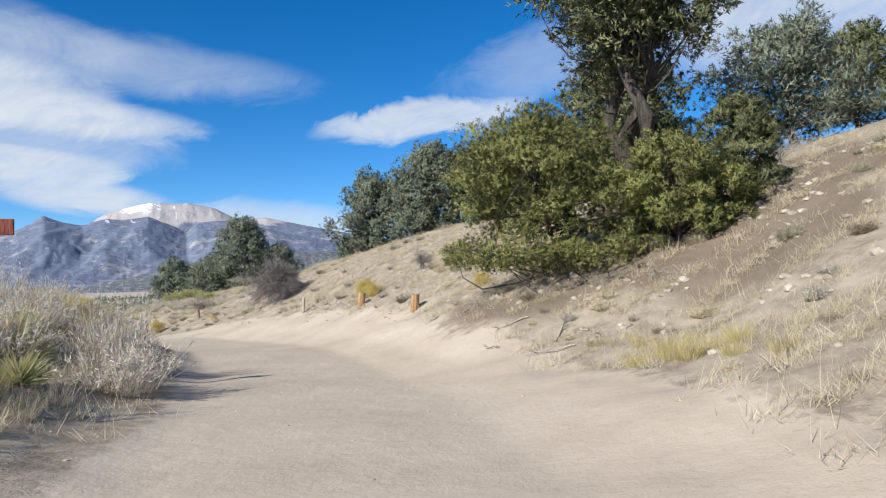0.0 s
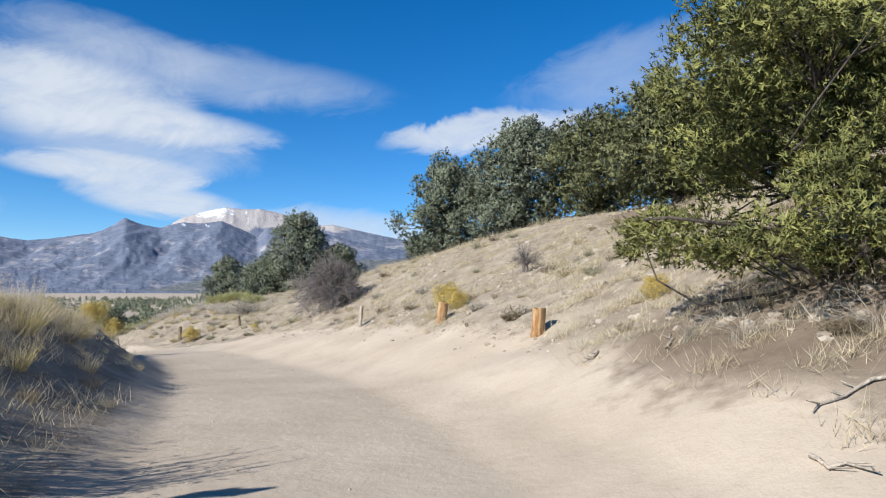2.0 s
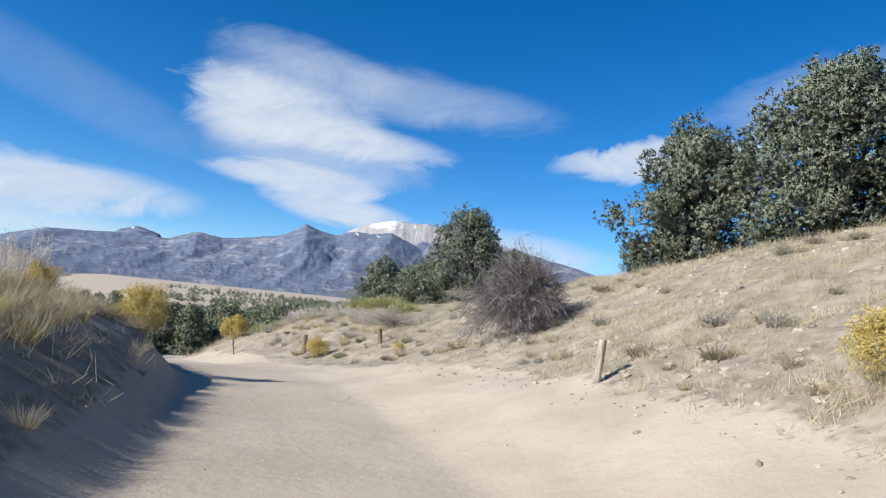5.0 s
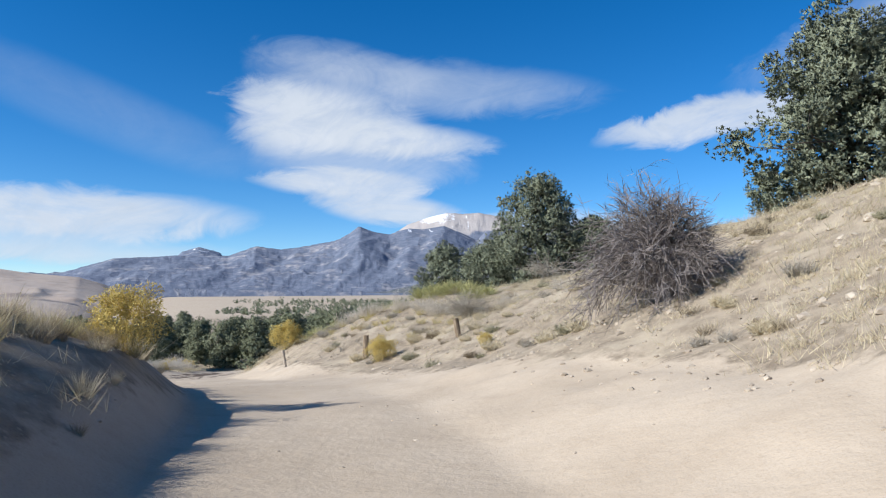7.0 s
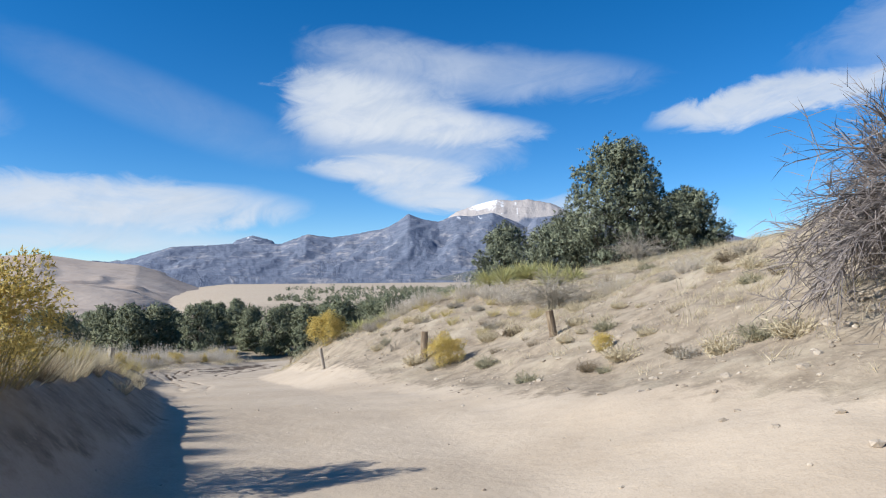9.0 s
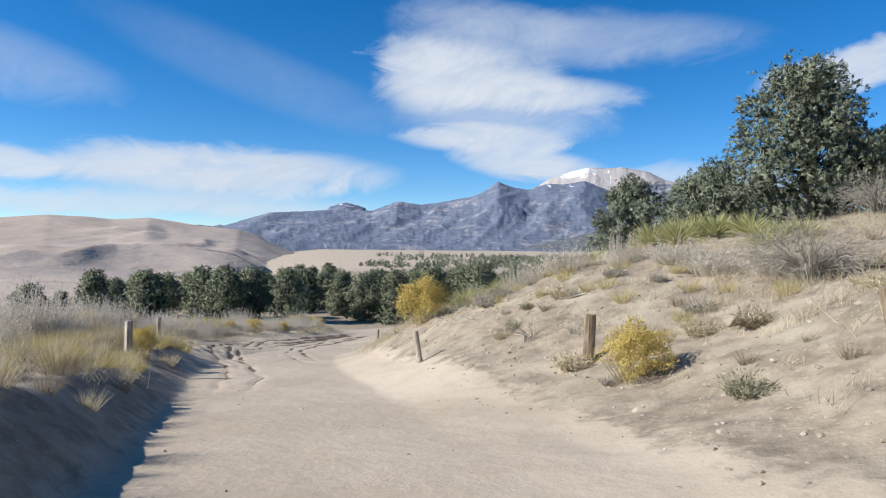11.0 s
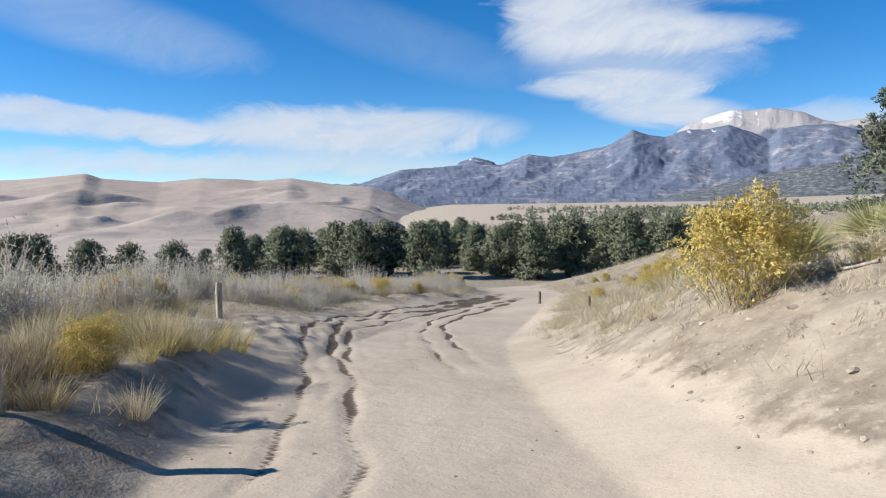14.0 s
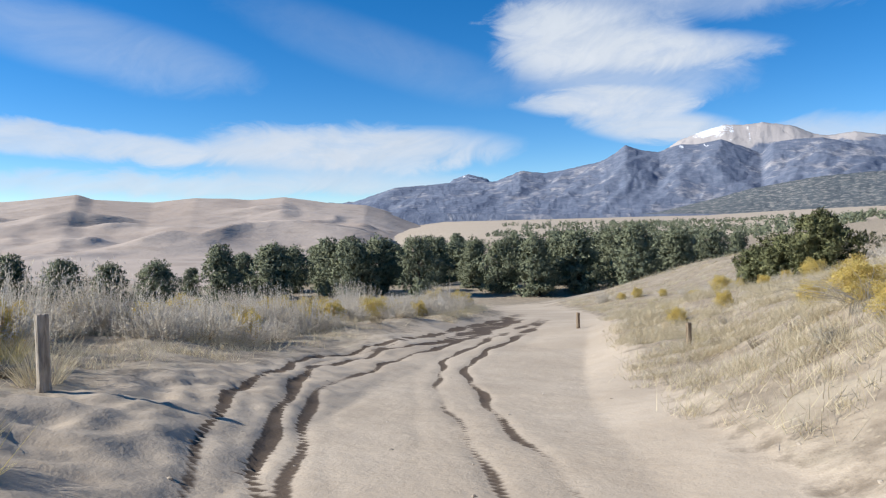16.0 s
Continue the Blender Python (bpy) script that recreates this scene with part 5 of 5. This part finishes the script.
def slope_scrub():
    rng = np.random.default_rng(44)
    kinds = (scrub(stand(*spot(22.0, 7.2)), 45, "low grey-green scrub bush among dry grass", SCRUB_GREEN), scrub(stand(*spot(25.0, 8.0)), 46, "low brown twiggy scrub on the slope", BRUSH),
             scrub(stand(*spot(27.0, 6.4)), 47, "low pale straw-coloured scrub on the slope", GRASS), scrub(stand(*spot(30.0, 7.4)), 48, "low grey twiggy scrub on the slope", DEADGREY))
    plan = ((210, 0, 40, 4.6, 17), (85, 38, 62, 5.6, 13), (30, 40, 60, 4.2, 6.5), (40, 58, 90, 4.4, 14), (25, 40, 66, -8.5, -4.4))
    for n, s0, s1, d0, d1 in plan:
        for i in range(n):
            u = rng.uniform() ** 1.3
            x, y = spot(rng.uniform(s0, s1), d0 + (d1 - d0) * (u if d0 > 0 else 1 - u))
            if float(fractal(np.array(x / 3.0), np.array(y / 3.0), 2)) < -0.12:
                continue
            copy_thing(kinds[int(rng.choice(4, p=(0.16, 0.2, 0.44, 0.2)))], stand(x, y, rng.uniform(0, 360), rng.uniform(0.45, 1.25), 0.02))


SCRUB_GREEN = leaf_material("grey_green_scrub", (0.210, 0.198, 0.125), (0.420, 0.390, 0.260), 0.3)
slope_scrub()


# ---- stones, stumps and posts ----
def stone_shape(rng, r):
    bm = bmesh.new()
    bmesh.ops.create_icosphere(bm, subdivisions=1, radius=1)
    sc = r * np.array([rng.uniform(0.8, 1.3), rng.uniform(0.7, 1.1), rng.uniform(0.4, 0.75)])
    v = np.array([np.array(p.co) * (1 + rng.normal() * 0.16) * sc for p in bm.verts])
    f = np.array([[q.index for q in t.verts] for t in bm.faces])
    bm.free()
    return v, f


def stones():
    rng = np.random.default_rng(13)
    shapes = [stone_shape(rng, 1.0) for _ in range(8)]
    out = []
    for n, s0, s1, d0, d1, r0, r1 in ((3300, 2, 40, 5.0, 17, 0.03, 0.12), (500, 20, 60, 3.6, 10, 0.02, 0.07), (260, 0, 70, -3.5, 3.5, 0.012, 0.03), (700, 42, 62, 2.6, 8, 0.012, 0.04), (500, 18, 40, 4.0, 7, 0.015, 0.05)):
        for i in range(n):
            x, y = spot(rng.uniform(s0, s1), rng.uniform(d0, d1))
            if d0 == 5.0 and float(fractal(np.array(x / 2.2), np.array(y / 2.2), 2)) < 0.02:
                continue
            v, f = shapes[i % 8]
            a = rng.uniform(0, 6.28)
            turn = np.array([[math.cos(a), -math.sin(a), 0], [math.sin(a), math.cos(a), 0], [0, 0, 1]])
            out.append((v @ turn.T * rng.uniform(r0, r1) + np.array([x, y, 0]), f))
    v, f = joined(out)
    n = len(shapes[0][0])
    c = v.reshape(-1, n, 3)[:, :, :2].mean(1)
    v[:, 2] += np.repeat(ground_z(c[:, 0], c[:, 1]), n)
    tagged(new("scattered_stones", mesh_object("scattered_stones", v, f, STONE)), "pale angular stones strewn over the slope", "stones", kind="stuff")
    v, f = stone_shape(np.random.default_rng(3), 0.2)
    ob = new("rock", mesh_object("rock", v, f, STONE))
    ob.matrix_basis = stand(-17.9, 46.4, 20, 1.0, -0.05)
    tagged(ob, "pale angular rock on the sandy slope", "rock")


stones()
log_piece("stump", -0.93, 21.42, 0.47, 0.125, "stripped orange-brown log stump with a pale cut top", STUMPWOOD, 1, (2, 3), "log stumps", "stump", 0.06)
log_piece("stump", -3.28, 26.95, 0.48, 0.135, "stripped orange-brown log stump beside a yellow bush", STUMPWOOD, 2, (-3, 6), "log stumps", "stump", 0.06)
log_piece("wooden_post", -6.45, 31.25, 0.68, 0.06, "leaning grey wooden post in the sand", GREYWOOD, 3, (0, 4), "roadside posts")
log_piece("wooden_post", -15.71, 43.95, 0.55, 0.09, "thick weathered wooden post leaning on the slope", POSTWOOD, 4, (3, -9), "roadside posts")
log_piece("wooden_post", -19.81, 45.52, 0.78, 0.095, "thick dark wooden post on the sandy slope", POSTWOOD, 5, (0, 2), "roadside posts")
log_piece("wooden_post", -24.24, 47.03, 0.66, 0.056, "bleached split wooden post leaning beside the track", GREYWOOD, 6, (4, -9), "roadside posts")
log_piece("wooden_post", -30.2, 43.98, 0.85, 0.085, "square weathered wooden post in dry grass", GREYWOOD, 7, (0, 2), "roadside posts", square=True)
log_piece("wooden_post", -38.1, 49.8, 0.85, 0.07, "pale round wooden post among sagebrush", GREYWOOD, 8, (0, 0), "roadside posts")
log_piece("wooden_post", -36.1, 61.3, 0.5, 0.055, "short brown wooden post at the edge of the sand", POSTWOOD, 9, (0, 0), "roadside posts")
log_piece("wooden_post", -44.45, 69.55, 0.6, 0.07, "short dark wooden post beside the far bend", POSTWOOD, 10, (0, 0), "roadside posts")


def fallen_sticks():
    rng = np.random.default_rng(14)
    for n, (x, y, l) in enumerate(((0.9, 13.6, 0.5), (1.4, 14.6, 0.8), (-0.3, 18.4, 0.45), (0.6, 17.6, 0.6), (-26.3, 51.3, 1.2), (-24.8, 50.2, 0.9), (-21.5, 48.6, 0.7), (1.9, 12.4, 0.9),
                                   (2.3, 13.6, 1.1), (2.7, 12.9, 0.8), (-24.2, 49.0, 0.6), (-31.5, 42.6, 0.8))):
        a = rng.uniform(0, 6.28)
        t = np.linspace(-0.5, 0.5, 6)
        px, py = x + math.cos(a) * t * l + rng.normal(size=6) * 0.03, y + math.sin(a) * t * l + rng.normal(size=6) * 0.03
        pz = ground_z(px, py) + 0.02 + rng.uniform(0, 0.02, 6)
        pieces = [tube(np.c_[px - x, py - y, pz - pz[0]], 0.022 * (1 - 0.7 * (t + 0.5)), 5)]
        for k in (2, 3, 4):
            e = np.array([px[k] - x, py[k] - y, pz[k] - pz[0]])
            d = np.array([math.cos(a + rng.choice((-0.8, 0.8))), math.sin(a + rng.choice((-0.8, 0.8))), 0.25]) * l * 0.25
            pieces.append(tube(e + d * np.linspace(0, 1, 3)[:, None], 0.01 * np.array([1, 0.7, 0.3]), 4))
        ob = new("fallen_branch", mesh_object("fallen_branch", *joined(pieces), GREYWOOD, True))
        ob.matrix_basis = pose(x, y, float(pz[0]))
        tagged(ob, "dry grey fallen branch lying on the sand", "branch", "fallen branches")


fallen_sticks()


def dead_boughs():
    """Tangled grey branches under the near pine."""
    for n, (x, y, k) in enumerate(((1.2, 16.6, 0.9), (2.2, 15.6, 1.0), (3.4, 15.2, 0.9), (0.8, 17.4, 0.7), (4.4, 14.4, 0.8), (9.2, 18.6, 1.2), (6.6, 18.2, 1.4))):
        bare_bush(stand(x, y, 0, k), 80 + n, "tangle of dead grey branches under the pine", "dead branch tangles", height=0.55 if n < 5 else 1.3, radius=0.9, stems=26, twigs=10, mat=DEADGREY, fan=1.2)


dead_boughs()


def exposed_roots():
    """Dry root tangles and twigs on the eroded slope."""
    rng = np.random.default_rng(91)
    first = bare_bush(stand(-24.0, 50.2, 0, 0.9), 92, "dry grey root tangle on the eroded slope", "root tangles", height=0.5, radius=0.8, stems=22, twigs=9, mat=DEADGREY, fan=1.2)
    for x, y, k in ((-21.5, 46.85, 1.2), (-21.2, 47.3, 1.0), (-26.05, 49.6, 0.6), (-26.75, 49.35, 0.5), (-27.6, 50.6, 0.6), (-22.4, 48.4, 0.6), (-25.2, 50.6, 0.6), (-23.0, 47.6, 0.45), (-20.6, 46.7, 0.7), (-30.4, 53.6, 0.8), (-32.2, 58.6, 1.7), (-31.6, 57.6, 1.0)):
        copy_thing(first, stand(x, y, rng.uniform(0, 360), k, 0.03))


exposed_roots()


def wooden_sign():
    """A low board on a post at the roadside."""
    sign = thing("wooden_sign", stand(SIGN_X, SIGN_Y, 20.0), "weathered red-brown wooden sign board on a dark post", "sign")
    for name, size, z, mat in (("post", (0.09, 0.09), (-0.3, SIGN_H - 0.05), POSTWOOD), ("board", (0.62, 0.05), (SIGN_H - 0.26, SIGN_H), SIGNWOOD)):
        bm = bmesh.new()
        bmesh.ops.create_cube(bm, size=1)
        for v in bm.verts:
            v.co = Vector((v.co.x * size[0] - (0.0 if name == "post" else 0.02), v.co.y * size[1] - (0.0 if name == "post" else 0.073), z[0] + (v.co.z + 0.5) * (z[1] - z[0])))
        bmesh.ops.bevel(bm, geom=bm.edges[:], offset=0.008, segments=1, affect="EDGES")
        me = bpy.data.meshes.new(name)
        bm.to_mesh(me)
        bm.free()
        me.materials.append(mat)
        part(name, me, sign)


SIGN_X, SIGN_Y, SIGN_H = -7.13, 10.87, 2.15
SIGNWOOD = bark_material("red_brown_board", (0.16, 0.05, 0.035), (0.32, 0.11, 0.075), 7.0)
wooden_sign()
